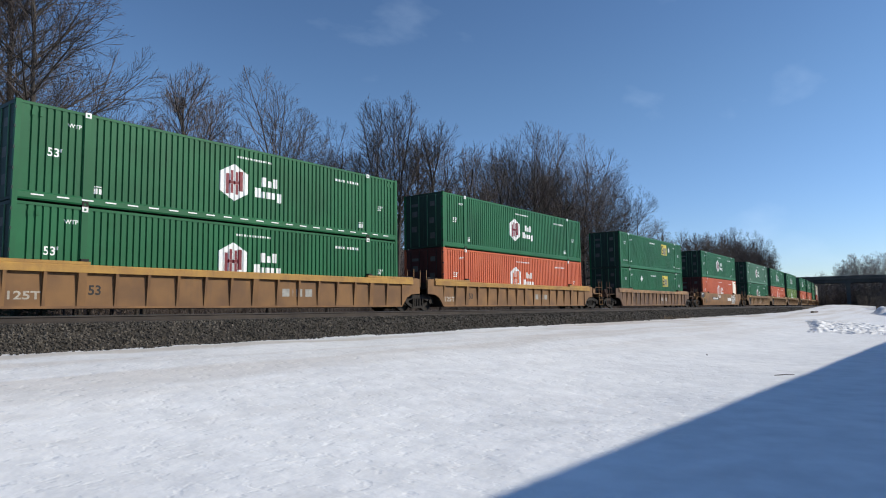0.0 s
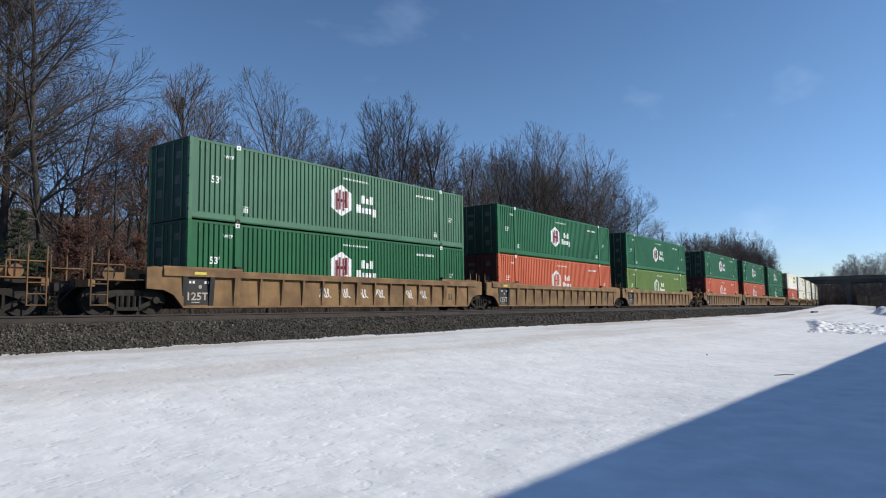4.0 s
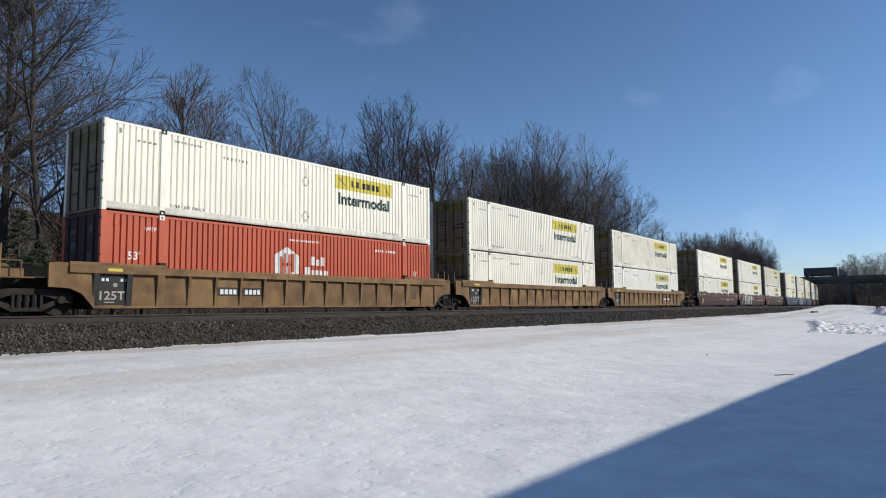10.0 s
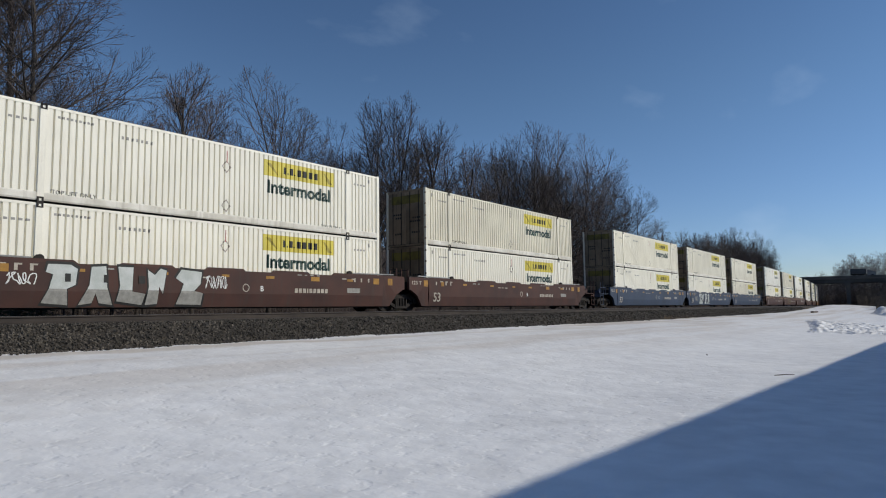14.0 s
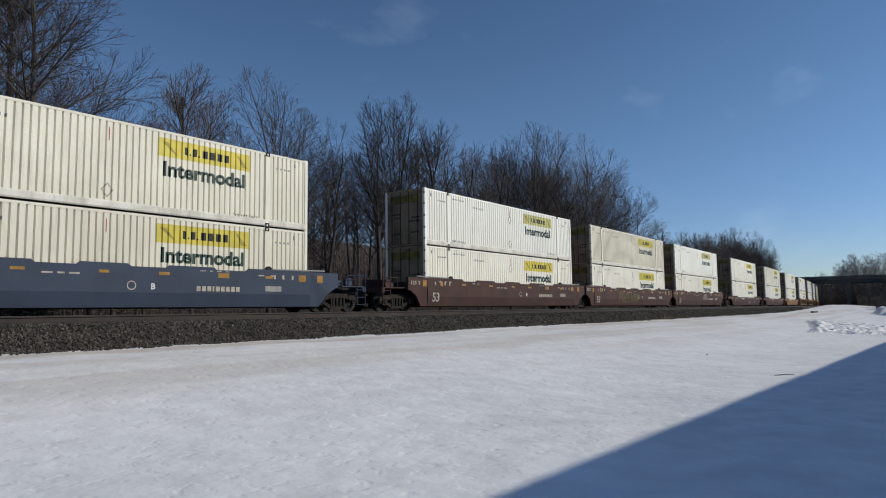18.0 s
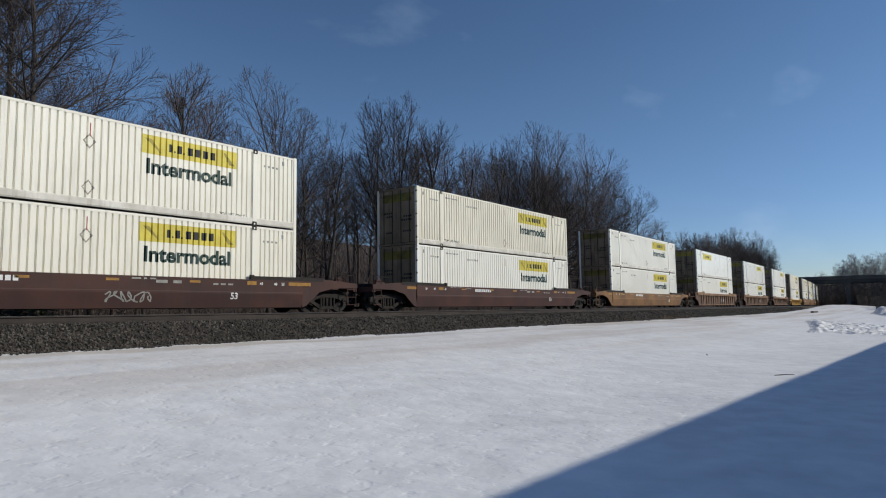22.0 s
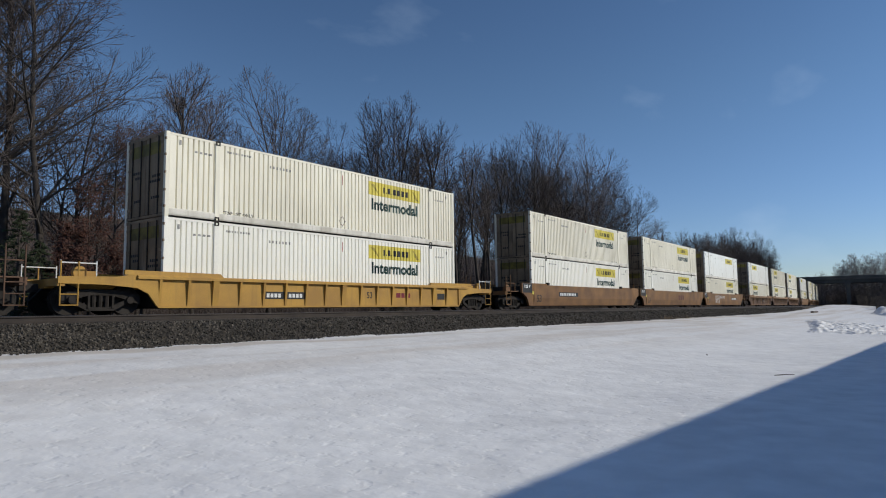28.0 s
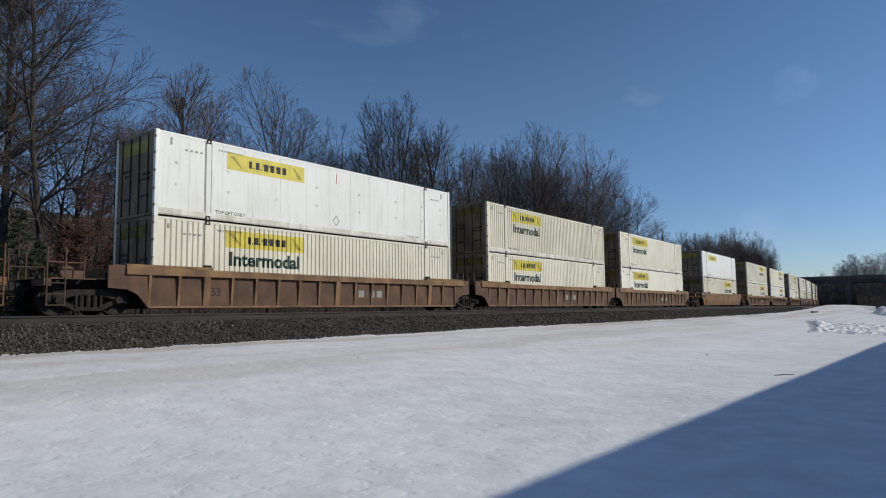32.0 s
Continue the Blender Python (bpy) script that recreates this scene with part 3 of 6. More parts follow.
def container(kind, far=False):
    """far: a stack that stays at the end of the line, without its smallest pieces."""
    key = (kind, far)
    if key in TEMPLATES:
        return copy_thing(TEMPLATES[key], Matrix.Identity(4))
    paint, sides, livery, label = SPEC[kind]
    dark = livery in ("hexagon", "square", "square2")
    ob = thing("shipping_container", label, "container", "containers on the train")
    # darker than the sides, since the colour holds the shade on the doors
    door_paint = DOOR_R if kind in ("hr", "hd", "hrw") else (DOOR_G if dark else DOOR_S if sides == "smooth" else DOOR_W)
    prof = PROFILES[sides]
    hl = CL / 2
    for sgn in (-1, 1):
        part("side_panel", corrugated_side(prof, sgn), paint, ob)
        part("top_rail", Mesh().box(-hl, hl, sgn * CW, sgn * (CW - 0.06), CH - 0.10, CH - 0.02), paint, ob)
        part("bottom_rail", Mesh().prism([(sgn * (CW - 0.03), 0.315), (sgn * (CW + 0.008), 0.262), (sgn * (CW + 0.012), 0.10), (sgn * (CW - 0.01), 0.055), (sgn * (CW - 0.08), 0.055), (sgn * (CW - 0.08), 0.315)], -hl + 0.1, hl - 0.1, "x"),
             paint if dark else GRIME_W, ob)
        for x in (-hl + 0.07, hl - 0.07):
            part("corner_post", Mesh().box(x - 0.07, x + 0.07, sgn * (CW + 0.014), sgn * (CW - 0.12), 0.0, CH), paint, ob)
        for x in (-POST, POST):
            part("lifting_post", Mesh().box(x - 0.09, x + 0.09, sgn * (CW + 0.016), sgn * (CW - 0.05), 0.0, CH), paint, ob)
            for z in (0.0, CH - 0.16) if sgn < 0 and not far else ():
                # a cast block with its keyhole
                cast = Mesh().box(x - 0.09, x - 0.035, -CW - 0.026, -CW + 0.1, z, z + 0.16).box(x + 0.035, x + 0.09, -CW - 0.026, -CW + 0.1, z, z + 0.16)
                cast.box(x - 0.035, x + 0.035, -CW - 0.026, -CW + 0.1, z, z + 0.04).box(x - 0.035, x + 0.035, -CW - 0.026, -CW + 0.1, z + 0.11, z + 0.16)
                cast.box(x - 0.035, x + 0.035, -CW + 0.02, -CW + 0.1, z + 0.04, z + 0.11)
                part("corner_casting", cast, W_INK if dark and z > 1 else STEEL, ob)
    part("roof", Mesh().box(-hl + 0.02, hl - 0.02, -CW + 0.05, CW - 0.05, CH - 0.05, CH - 0.01), ROOF_STEEL if not dark else paint, ob)
    part("floor", Mesh().box(-hl + 0.02, hl - 0.02, -CW + 0.05, CW - 0.05, 0.05, 0.14), STEEL, ob)
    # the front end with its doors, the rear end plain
    # same dark tone here, so the sunlit end throws less light back
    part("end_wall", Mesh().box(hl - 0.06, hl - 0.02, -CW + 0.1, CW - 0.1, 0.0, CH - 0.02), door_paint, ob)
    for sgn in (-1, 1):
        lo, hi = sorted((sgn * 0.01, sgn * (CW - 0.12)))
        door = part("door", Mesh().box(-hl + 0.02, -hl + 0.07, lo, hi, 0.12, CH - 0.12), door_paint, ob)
        for q in (0.28, 0.85) if not far else ():
            part("locking_bar", Mesh().tube((-hl - 0.005, sgn * q, 0.1), (-hl - 0.005, sgn * q, CH - 0.1), 0.022), GREEN2 if door_paint is DOOR_G else STEEL, door)
        hinges = Mesh()
        for z in (0.35, 0.95, 1.75, 2.5):
            hinges.box(-hl + 0.0, -hl + 0.03, sgn * 0.98, sgn * 1.16, z, z + 0.09)
        if sgn < 0:
            for z in (0.30, 0.85, 1.45, 2.05, 2.60):            # lugs that stand out past the corner post
                hinges.box(-hl - 0.022, -hl + 0.02, -CW - 0.022, -CW + 0.06, z, z + 0.085)
        if not far:
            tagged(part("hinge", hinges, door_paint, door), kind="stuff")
    if sides != "smooth" and not far:
        vents = Mesh()
        for x in (-7.62, -7.40, 7.42, 7.63) if dark else (-7.55, 7.42):
            vents.box(x - 0.035, x + 0.035, -CW - 0.008, -CW + 0.02, 2.50, 2.66)
        tagged(part("vent", vents, paint if dark else GREY_INK, ob), kind="stuff")
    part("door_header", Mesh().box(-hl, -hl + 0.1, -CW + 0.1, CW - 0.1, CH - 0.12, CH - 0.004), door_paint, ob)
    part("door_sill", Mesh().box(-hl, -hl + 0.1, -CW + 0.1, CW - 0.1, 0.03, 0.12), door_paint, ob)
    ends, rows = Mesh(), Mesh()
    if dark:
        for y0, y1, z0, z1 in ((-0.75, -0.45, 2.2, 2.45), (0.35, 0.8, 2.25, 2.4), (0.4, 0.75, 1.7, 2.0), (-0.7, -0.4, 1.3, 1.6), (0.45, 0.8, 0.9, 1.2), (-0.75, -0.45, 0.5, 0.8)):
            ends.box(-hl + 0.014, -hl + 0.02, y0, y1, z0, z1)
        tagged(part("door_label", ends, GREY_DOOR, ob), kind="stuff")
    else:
        part("door_sign", ends.box(-hl + 0.014, -hl + 0.02, -0.95, 0.95, 2.2, 2.62), SIGN_SHADE if sides == "smooth" else Y_DOOR, ob, "grimy yellow sign across the doors, darkened as in shade")
        for y0, z, k in ((0.32, 1.62, 4), (0.32, 1.44, 3), (-0.95, 1.40, 4), (-0.95, 1.22, 5), (0.35, 0.62, 3), (-0.9, 0.66, 4)):
            for q in range(k):
                rows.box(-hl + 0.014, -hl + 0.02, y0 + 0.14 * q, y0 + 0.14 * q + 0.09, z, z + 0.09)
        tagged(part("door_label", rows, K_INK, ob), kind="stuff")
    # paint on the side that faces the field
    y = -CW + 0.012
    if sides == "smooth":
        for x in (-6.83, -5.51, -4.20, -2.91, -1.58, -0.35, 0.90, 2.09, 3.33, 4.52, 5.70):
            part("panel_seam", Mesh().box(x - 0.007, x + 0.007, y - 0.003, y + 0.01, 0.31, CH - 0.1), GRIME_W, ob)
        for x in (-7.30, -5.26, -3.1, -1.04, 1.45, 3.88, 5.81, 7.30) if not far else ():
            for z in (1.88, 1.13) if x != -3.1 or livery != "left" else (1.13,):
                part("rivet_plate", Mesh().disc(x, z, y - 0.016, y, 0.055, 12), GRIME_W, ob)
        for x in (-POST - 0.13, -POST + 0.13, POST - 0.13):
            part("rust_run", Mesh().box(x - 0.012, x + 0.012, y - 0.003, y + 0.01, 0.31, CH - 0.1), DOOR_S, ob, "rusty joint beside a post")
    if livery == "hexagon":
        hexa = decal("emblem", HEXAGON, -0.86, 1.52, y, W_INK, ob, prof, "white hexagon emblem with dark red bars")
        decal("emblem_mark", monogram(), -0.86, 1.52, y, R_INK if kind[:2] == "hg" else paint, hexa, prof, lift=0.007)
        decal("word_strip", blocks(((0.0, 0, 0.24, 0.36), (0.30, 0, 0.18, 0.25), (0.54, 0, 0.20, 0.36))), 0.34, 1.54, y, W_INK, ob, prof)
        decal("word_strip", blocks(((0.0, 0, 0.27, 0.36), (0.33, 0, 0.13, 0.25), (0.52, 0, 0.20, 0.25), (0.78, 0, 0.19, 0.25), (1.03, -0.11, 0.21, 0.36))), 0.04, 1.10, y, W_INK, ob, prof)
        decal("small_marking", bars([0.07] * 14, 0.075, 0.045), -0.75, 2.46, y, W_INK, ob, prof)
        decal("small_marking", bars((0.1, 0.1, 0.1, 0.1), 0.10, 0.05), 4.15, 2.32, y, W_INK, ob, prof)
        decal("small_marking", bars((0.1, 0.1, 0.1, 0.1, 0.1), 0.11, 0.05), 4.85, 2.32, y, W_INK, ob, prof)
        decal("size_number", letters("53'", 0.27), -7.20, 1.38, y, W_INK, ob, prof)
        decal("size_number", letters("53'", 0.22), 6.75, 1.32, y, W_INK, ob, prof)
        if kind == "hrw":
            decal("white_panel", rect(1.70, 2.60), 6.22, 0.17, y, WHITE, ob, prof, "unpainted white side panel")
        for x in (-5.85, 5.55):
            decal("small_marking", blocks(((0, 0, 0.11, 0.17), (0.15, 0, 0.11, 0.17), (0, 0.21, 0.26, 0.03))), x, 0.44, y, W_INK, ob, prof)
        decal("small_marking", letters("WTP", 0.13), -6.66, 2.34, y, W_INK, ob, prof)
    elif dark:
        panel = decal("sign_panel", rect(1.50, 0.98), 2.12, 1.58, y, Y_INK, ob, prof, "yellow square sign")
        decal("sign_lettering", ([(0.06, 0.06), (0.2, 0.06), (0.2, 0.82), (0.06, 0.82), (0.2, 0.06), (0.5, 0.06), (0.5, 0.18), (0.2, 0.18),
                             (0.2, 0.38), (0.46, 0.38), (0.46, 0.5), (0.2, 0.5), (0.2, 0.7), (0.5, 0.7), (0.5, 0.82), (0.2, 0.82)],
                            [(0, 1, 2, 3), (4, 5, 6, 7), (8, 9, 10, 11), (12, 13, 14, 15)]), 2.12, 1.60, y, K_INK, panel, prof, lift=0.007)
        decal("sign_lettering", bars((0.12, 0.12, 0.12, 0.12), 0.6, 0.09), 2.68, 1.66, y, B_INK, panel, prof, lift=0.007)
        decal("hazard_diamond", DIAMOND, 4.27 if livery == "square" else -3.32, 2.12, y, W_INK, ob, prof, "white diamond placard")
        decal("small_marking", bars([0.09] * 11, 0.10, 0.04), -1.0, 2.40, y, W_INK, ob, prof)
        decal("size_number", letters("53'", 0.26), -7.15, 1.9, y, W_INK, ob, prof)
        decal("size_number", letters("53'", 0.24), 6.85, 1.6, y, W_INK, ob, prof)
        decal("small_marking", letters("TOP LIFT ONLY", 0.11, None, 0.004), -7.5, 0.55, y, W_INK, ob, prof)
        decal("small_marking", letters("TOP LIFT ONLY", 0.11, None, 0.004), 6.5, 0.50, y, W_INK, ob, prof)
        for x in (-5.85, 5.55):
            decal("small_marking", letters("UA", 0.18), x, 0.52, y, W_INK, ob, prof)
            decal("small_marking", letters("WTP", 0.16), x, 2.30, y, W_INK, ob, prof)
    else:
        x0 = 1.70 if livery in ("right", "old") else -5.33
        up = 0.0 if sides != "smooth" else -0.04
        panel = decal("sign_panel", rect(3.62, 0.62), x0, 2.01 + up, y, Y_OLD if livery == "old" else Y_INK, ob, prof, "yellow sign panel with dark lettering bars")
        decal("sign_lettering", blocks(((0.0, 0, 0.13, 0.27), (0.18, 0, 0.05, 0.06), (0.30, 0, 0.17, 0.27), (0.52, 0, 0.05, 0.06), (0.68, 0, 0.20, 0.27), (0.98, 0, 0.19, 0.27), (1.27, 0, 0.20, 0.27), (1.56, 0, 0.19, 0.27))), x0 + 0.94, 2.18 + up, y, K_INK, panel, prof, lift=0.007)
        decal("sign_shape", ([(0.10, 0.50), (0.32, 0.50), (0.66, 0.10), (0.60, 0.10), (3.02, 0.52), (3.10, 0.52), (3.5, 0.10), (3.28, 0.10)],
                             [(0, 1, 2, 3), (4, 5, 6, 7)]), x0, 2.01 + up, y, SIGN_SHADE, panel, prof, lift=0.006)
        if sides != "smooth":
            decal("word", letters("Intermodal", 0.52, 3.22, 0.035), x0 + 0.16, 1.34, y, G_INK, ob, prof, "dark green word")
        decal("small_marking", letters("TOP LIFT ONLY", 0.13, None, 0.004), -5.8, 0.28, y, K_INK, ob, prof)
        decal("small_marking", letters("TOP LIFT ONLY", 0.11, None, 0.004), 4.6, 0.26, y, K_INK, ob, prof)
        decal("small_marking", bars([0.07] * 9, 0.07, 0.05), -5.7, 2.55, y, GREY_INK, ob, prof)
        decal("small_marking", bars([0.07] * 7, 0.10, 0.09), -3.8, 2.30, y, GREY_INK, ob, prof)
        decal("small_marking", bars([0.1] * 4, 0.07, 0.09), -7.0, 2.32, y, GREY_INK, ob, prof)
        decal("small_marking", bars([0.1] * 4, 0.07, 0.09), 6.5, 2.30, y, GREY_INK, ob, prof)
        if livery != "left" or sides == "smooth":
            for z in (2.05, 0.62) if sides != "smooth" else (0.60,):
                if z < 1 or kind in ("jw", "jo"):
                    decal("hazard_diamond", ([(0, 0.24), (0.20, 0), (0, -0.24), (-0.20, 0), (0, 0.18), (0.15, 0), (0, -0.18), (-0.15, 0)],
                                             [(0, 1, 5, 4), (1, 2, 6, 5), (2, 3, 7, 6), (3, 0, 4, 7)]), 0.05, z, y, FADED_W, ob, prof, "faded outline of a placard holder", lift=0.006)
            part("marker_rod", Mesh().box(0.05, 0.075, y - 0.008, y, 2.2, 2.62), RED_TAPE if kind != "jg" else K_INK, ob)
        for x in (-7.55, 7.35) if sides == "smooth" else ():
            part("hand_hold", Mesh().box(x, x + 0.07, y - 0.01, y + 0.01, 2.45, 2.7), GREY_INK, ob)
    TEMPLATES[key] = ob
    return ob


# ---- well cars ----
def truck(parent, x, name="truck"):
    tr = part(name, Mesh().box(x - 0.16, x + 0.16, -1.0, 1.0, 0.42, 0.68), STEEL, parent)
    for sgn in (-1, 1):
        fr = Mesh()
        fr.prism([(x - 1.22, 0.34), (x - 1.22, 0.62), (x - 0.98, 0.70), (x - 0.45, 0.78), (x + 0.45, 0.78), (x + 0.98, 0.70), (x + 1.22, 0.62), (x + 1.22, 0.34),
                  (x + 0.98, 0.40), (x + 0.5, 0.56), (x + 0.34, 0.60), (x - 0.34, 0.60), (x - 0.5, 0.56), (x - 0.98, 0.40)], sgn * 0.94, sgn * 1.10)
        fr.prism([(x - 0.98, 0.44), (x - 0.86, 0.50), (x - 0.30, 0.26), (x - 0.30, 0.14), (x - 0.42, 0.14)], sgn * 0.96, sgn * 1.08)
        fr.prism([(x + 0.98, 0.44), (x + 0.86, 0.50), (x + 0.30, 0.26), (x + 0.30, 0.14), (x + 0.42, 0.14)], sgn * 0.96, sgn * 1.08)
        fr.box(x - 0.42, x + 0.42, sgn * 0.95, sgn * 1.09, 0.13, 0.24)
        fr.box(x - 0.40, x - 0.33, sgn * 0.95, sgn * 1.11, 0.2, 0.62).box(x + 0.33, x + 0.40, sgn * 0.95, sgn * 1.11, 0.2, 0.62)
        part("side_frame", fr, SIDEFRAME, tr)
        sp = Mesh()
        for q in (-0.2, 0.0, 0.2):
            sp.tube((x + q, sgn * 1.02, 0.24), (x + q, sgn * 1.02, 0.60), 0.075, n=8)
        if sgn < 0:
            tagged(part("spring", sp, SIDEFRAME, tr), kind="stuff")
        for dx in (-0.89, 0.89):
            w = Mesh().disc(x + dx, 0.46, sgn * 0.70, sgn * 0.83, 0.455, 28).disc(x + dx, 0.46, sgn * 0.66, sgn * 0.70, 0.485, 28)
            w.disc(x + dx, 0.46, sgn * 0.83, sgn * 0.88, 0.14, 14)
            part("wheel", w, STEEL, tr)
            if sgn < 0:
                part("axle_box", Mesh().disc(x + dx, 0.46, sgn * 1.10, sgn * 1.17, 0.115, 12), SIDEFRAME, tr)
    for dx in (-0.89, 0.89):
        part("axle", Mesh().tube((x + dx, -0.7, 0.46), (x + dx, 0.7, 0.46), 0.08, n=8), STEEL, tr)
    return tr


CAR_LABEL = {"rib": "well car with ribbed steel sides", "smooth": "well car with smooth steel sides", "low": "well car with low smooth sides", "lowrib": "well car with low ribbed sides"}


def well_car(style, paint, word, chord, front, rear, plate):
    """front, rear: True where the end shares a truck with the next unit."""
    key = (style, paint.name, chord.name, front, rear, plate)
    if key in TEMPLATES:
        return copy_thing(TEMPLATES[key], Matrix.Identity(4))
    ob = thing("well_car", word + " " + CAR_LABEL[style] + " on the rails", "railcar", "cars of the train")
    low = style in ("low", "lowrib")
    ribbed = style in ("rib", "lowrib")
    z0 = 0.20 if style != "smooth" else 0.23
    z1 = {"rib": 1.50, "smooth": 1.52, "low": 1.23, "lowrib": 1.25}[style]
    part("well_floor", Mesh().box(-8.25, 8.25, -1.33, 1.33, 0.20, 0.34), STEEL, ob)
    for sgn in (-1, 1):
        if ribbed:
            zc = z1 - 0.24 if not low else z1 - 0.12
            part("side_sheet", Mesh().box(-8.25, 8.25, sgn * 1.34, sgn * 1.375, z0 + 0.02, zc + 0.01), paint, ob)
            part("top_chord", Mesh().prism([(sgn * 1.325, z1), (sgn * 1.46, z1), (sgn * 1.50, z1 - 0.04), (sgn * 1.50, zc), (sgn * 1.325, zc)], -9.0, 9.0, "x"), chord, ob)
            part("bottom_sill", Mesh().box(-8.25, 8.25, sgn * 1.375, sgn * 1.425, z0, z0 + 0.07), paint if chord is OCHRE else chord, ob)
            rib_shape = [(sgn * 1.375, z0 + 0.07), (sgn * 1.40, z0 + 0.07), (sgn * 1.492, zc), (sgn * 1.375, zc)]
            rib = Mesh().prism(rib_shape, -0.045, 0.045, "x").data("rib", paint if chord is OCHRE or style != "rib" else chord)
            wide_rib = Mesh().prism(rib_shape, -0.12, 0.12, "x").data("rib", paint if chord is OCHRE or style != "rib" else chord)
            dark_rib = Mesh().prism(rib_shape, -0.09, 0.09, "x").data("rib", BLACK)
            if sgn < 0:
                for i in range(16):
                    part("rib", wide_rib if i in (2, 8, 14) else dark_rib if plate == "black" and i < 2 else rib, None, ob, at=(-8.22 + 1.03 * i, 0, 0))
            else:
                far_ribs = Mesh()
                for i in range(16):
                    far_ribs.box(-8.265 + 1.03 * i, -8.175 + 1.03 * i, 1.375, 1.47, z0 + 0.07, zc)
                tagged(part("rib", far_ribs, paint, ob), kind="stuff")
        elif style == "smooth":
            part("side_sheet", Mesh().prism([(sgn * 1.33, z0), (sgn * (1.488 - LEAN * (FOLD - z0)), z0), (sgn * 1.488, FOLD), (sgn * 1.488, z1), (sgn * 1.33, z1)], -8.1, 8.1, "x"), paint, ob)
            if plate != "none" and sgn < 0:
                for a, b in ((-3.85, -1.97), (-0.85, 0.8), (1.97, 3.85)):
                    part("raised_edge", Mesh().prism([(a, z1), (a + 0.12, z1 + 0.085), (b - 0.12, z1 + 0.085), (b, z1)], sgn * 1.40, sgn * 1.488), paint, ob)
                for e in (-1, 1):
                    part("raised_edge", Mesh().prism([(e * 5.05, z1), (e * 5.2, z1 + 0.10), (e * 8.1, z1 + 0.10), (e * 8.1, z1)], sgn * 1.40, sgn * 1.488), paint, ob)
        else:
            part("side_sheet", Mesh().prism([(sgn * 1.33, z0), (sgn * (1.478 - LEAN * (FOLD - z0)), z0), (sgn * 1.478, FOLD), (sgn * 1.478, FOLD + 0.05), (sgn * 1.465, FOLD + 0.08), (sgn * 1.465, z1), (sgn * 1.33, z1)], -8.3, 8.3, "x"), paint, ob)
        for e in (-1, 1):
            if style == "low":
                outline = [(8.3, z1), (8.3, z0), (8.5, z0 + 0.05), (9.2, 0.80), (10.0, 0.98), (11.35, 1.0), (11.35, 1.2), (9.6, 1.32), (8.6, 1.36)]
            elif low:
                outline = [(8.25, z1), (8.25, z0), (8.35, 0.30), (8.62, 0.66), (9.0, 0.84), (10.0, 0.92), (11.35, 0.94), (11.35, 1.14), (9.6, 1.18), (9.0, z1 + 0.04)]
            elif style == "smooth":
                outline = [(8.1, z1 + 0.08), (8.1, z0), (8.6, z0), (9.02, 0.74), (9.45, 0.98), (9.6, 1.0), (9.6, 1.60)]
            else:
                outline = [(8.25, z1), (8.25, z0), (8.36, 0.34), (8.62, 0.64), (8.95, 0.79), (9.55, 0.83), (9.55, 1.52), (9.3, 1.56)]
            plate_mesh = Mesh().prism([(e * a, b) for a, b in outline], sgn * 1.35, sgn * (1.488 if style == "smooth" else 1.43))
            if style == "smooth":                            # it leans with the side sheet below the fold
                plate_mesh.v = [(vx, vy - sgn * LEAN * max(0.0, FOLD - vz), vz) for vx, vy, vz in plate_mesh.v]
            part("end_plate", plate_mesh, paint, ob)
            if not low:
                lip = Mesh().box(e * 5.95, e * 9.0, sgn * 1.34, sgn * (1.47 if style == "rib" else 1.39), z1, z1 + 0.09)
                part("guide_rail", lip, chord, ob)
                if style == "smooth" and plate != "none" and sgn < 0:
                    part("guide_bar", Mesh().tube((e * 6.3, sgn * 1.42, z1 + 0.12), (e * 8.9, sgn * 1.42, z1 + 0.15), 0.03), ROOF_STEEL, ob)
                part("container_guide", Mesh().box(e * 6.0, e * 6.22, sgn * 1.30, sgn * 1.46, z1 - 0.02, z1 + 0.17) if style == "rib" or plate == "none"
                     else Mesh().disc(e * 6.1, z1 + 0.1, sgn * 1.36, sgn * 1.46, 0.13, 12), STEEL, ob)
            else:
                part("container_guide", Mesh().prism([(e * 5.85, z1), (e * 5.98, z1 + 0.13), (e * 9.4, z1 + 0.15), (e * 9.4, z1)], sgn * 1.34, sgn * 1.44), STEEL if style == "low" else chord, ob)
                if style == "low":
                    part("guide_foot", Mesh().box(e * 5.86, e * 6.0, sgn * 1.36, sgn * 1.47, z1 - 0.02, z1 + 0.17), STEEL, ob)
    for e, shared in ((-1, front), (1, rear)):
        part("bulkhead", Mesh().box(e * 8.27, e * 8.34, -1.34, 1.34, 0.25, min(z1, 1.45)), STEEL, ob)
        far = 9.55 if shared else 11.35
        part("end_platform", Mesh().box(e * 8.34, e * far, -0.55, 0.55, 0.82, 1.08).box(e * 8.34, e * min(far, 9.9), -1.34, 1.34, 1.08, 1.13), paint if low else STEEL, ob)
        if shared:
            part("joint_casting", Mesh().box(e * 9.4, e * 9.78, -0.22, 0.22, 0.70, 1.0), STEEL, ob)
            for y in (-1.2, -0.8):
                part("stanchion", Mesh().box(e * 9.35, e * 9.39, y - 0.02, y + 0.02, 1.1, 2.0), paint, ob)
            gear = Mesh().box(e * 8.5, e * 9.2, -1.05, -0.5, 1.13, 1.38).tube((e * 8.45, -1.22, 1.13), (e * 8.45, -1.22, 1.62), 0.022).tube((e * 8.45, -1.22, 1.62), (e * 9.36, -1.22, 1.62), 0.022)
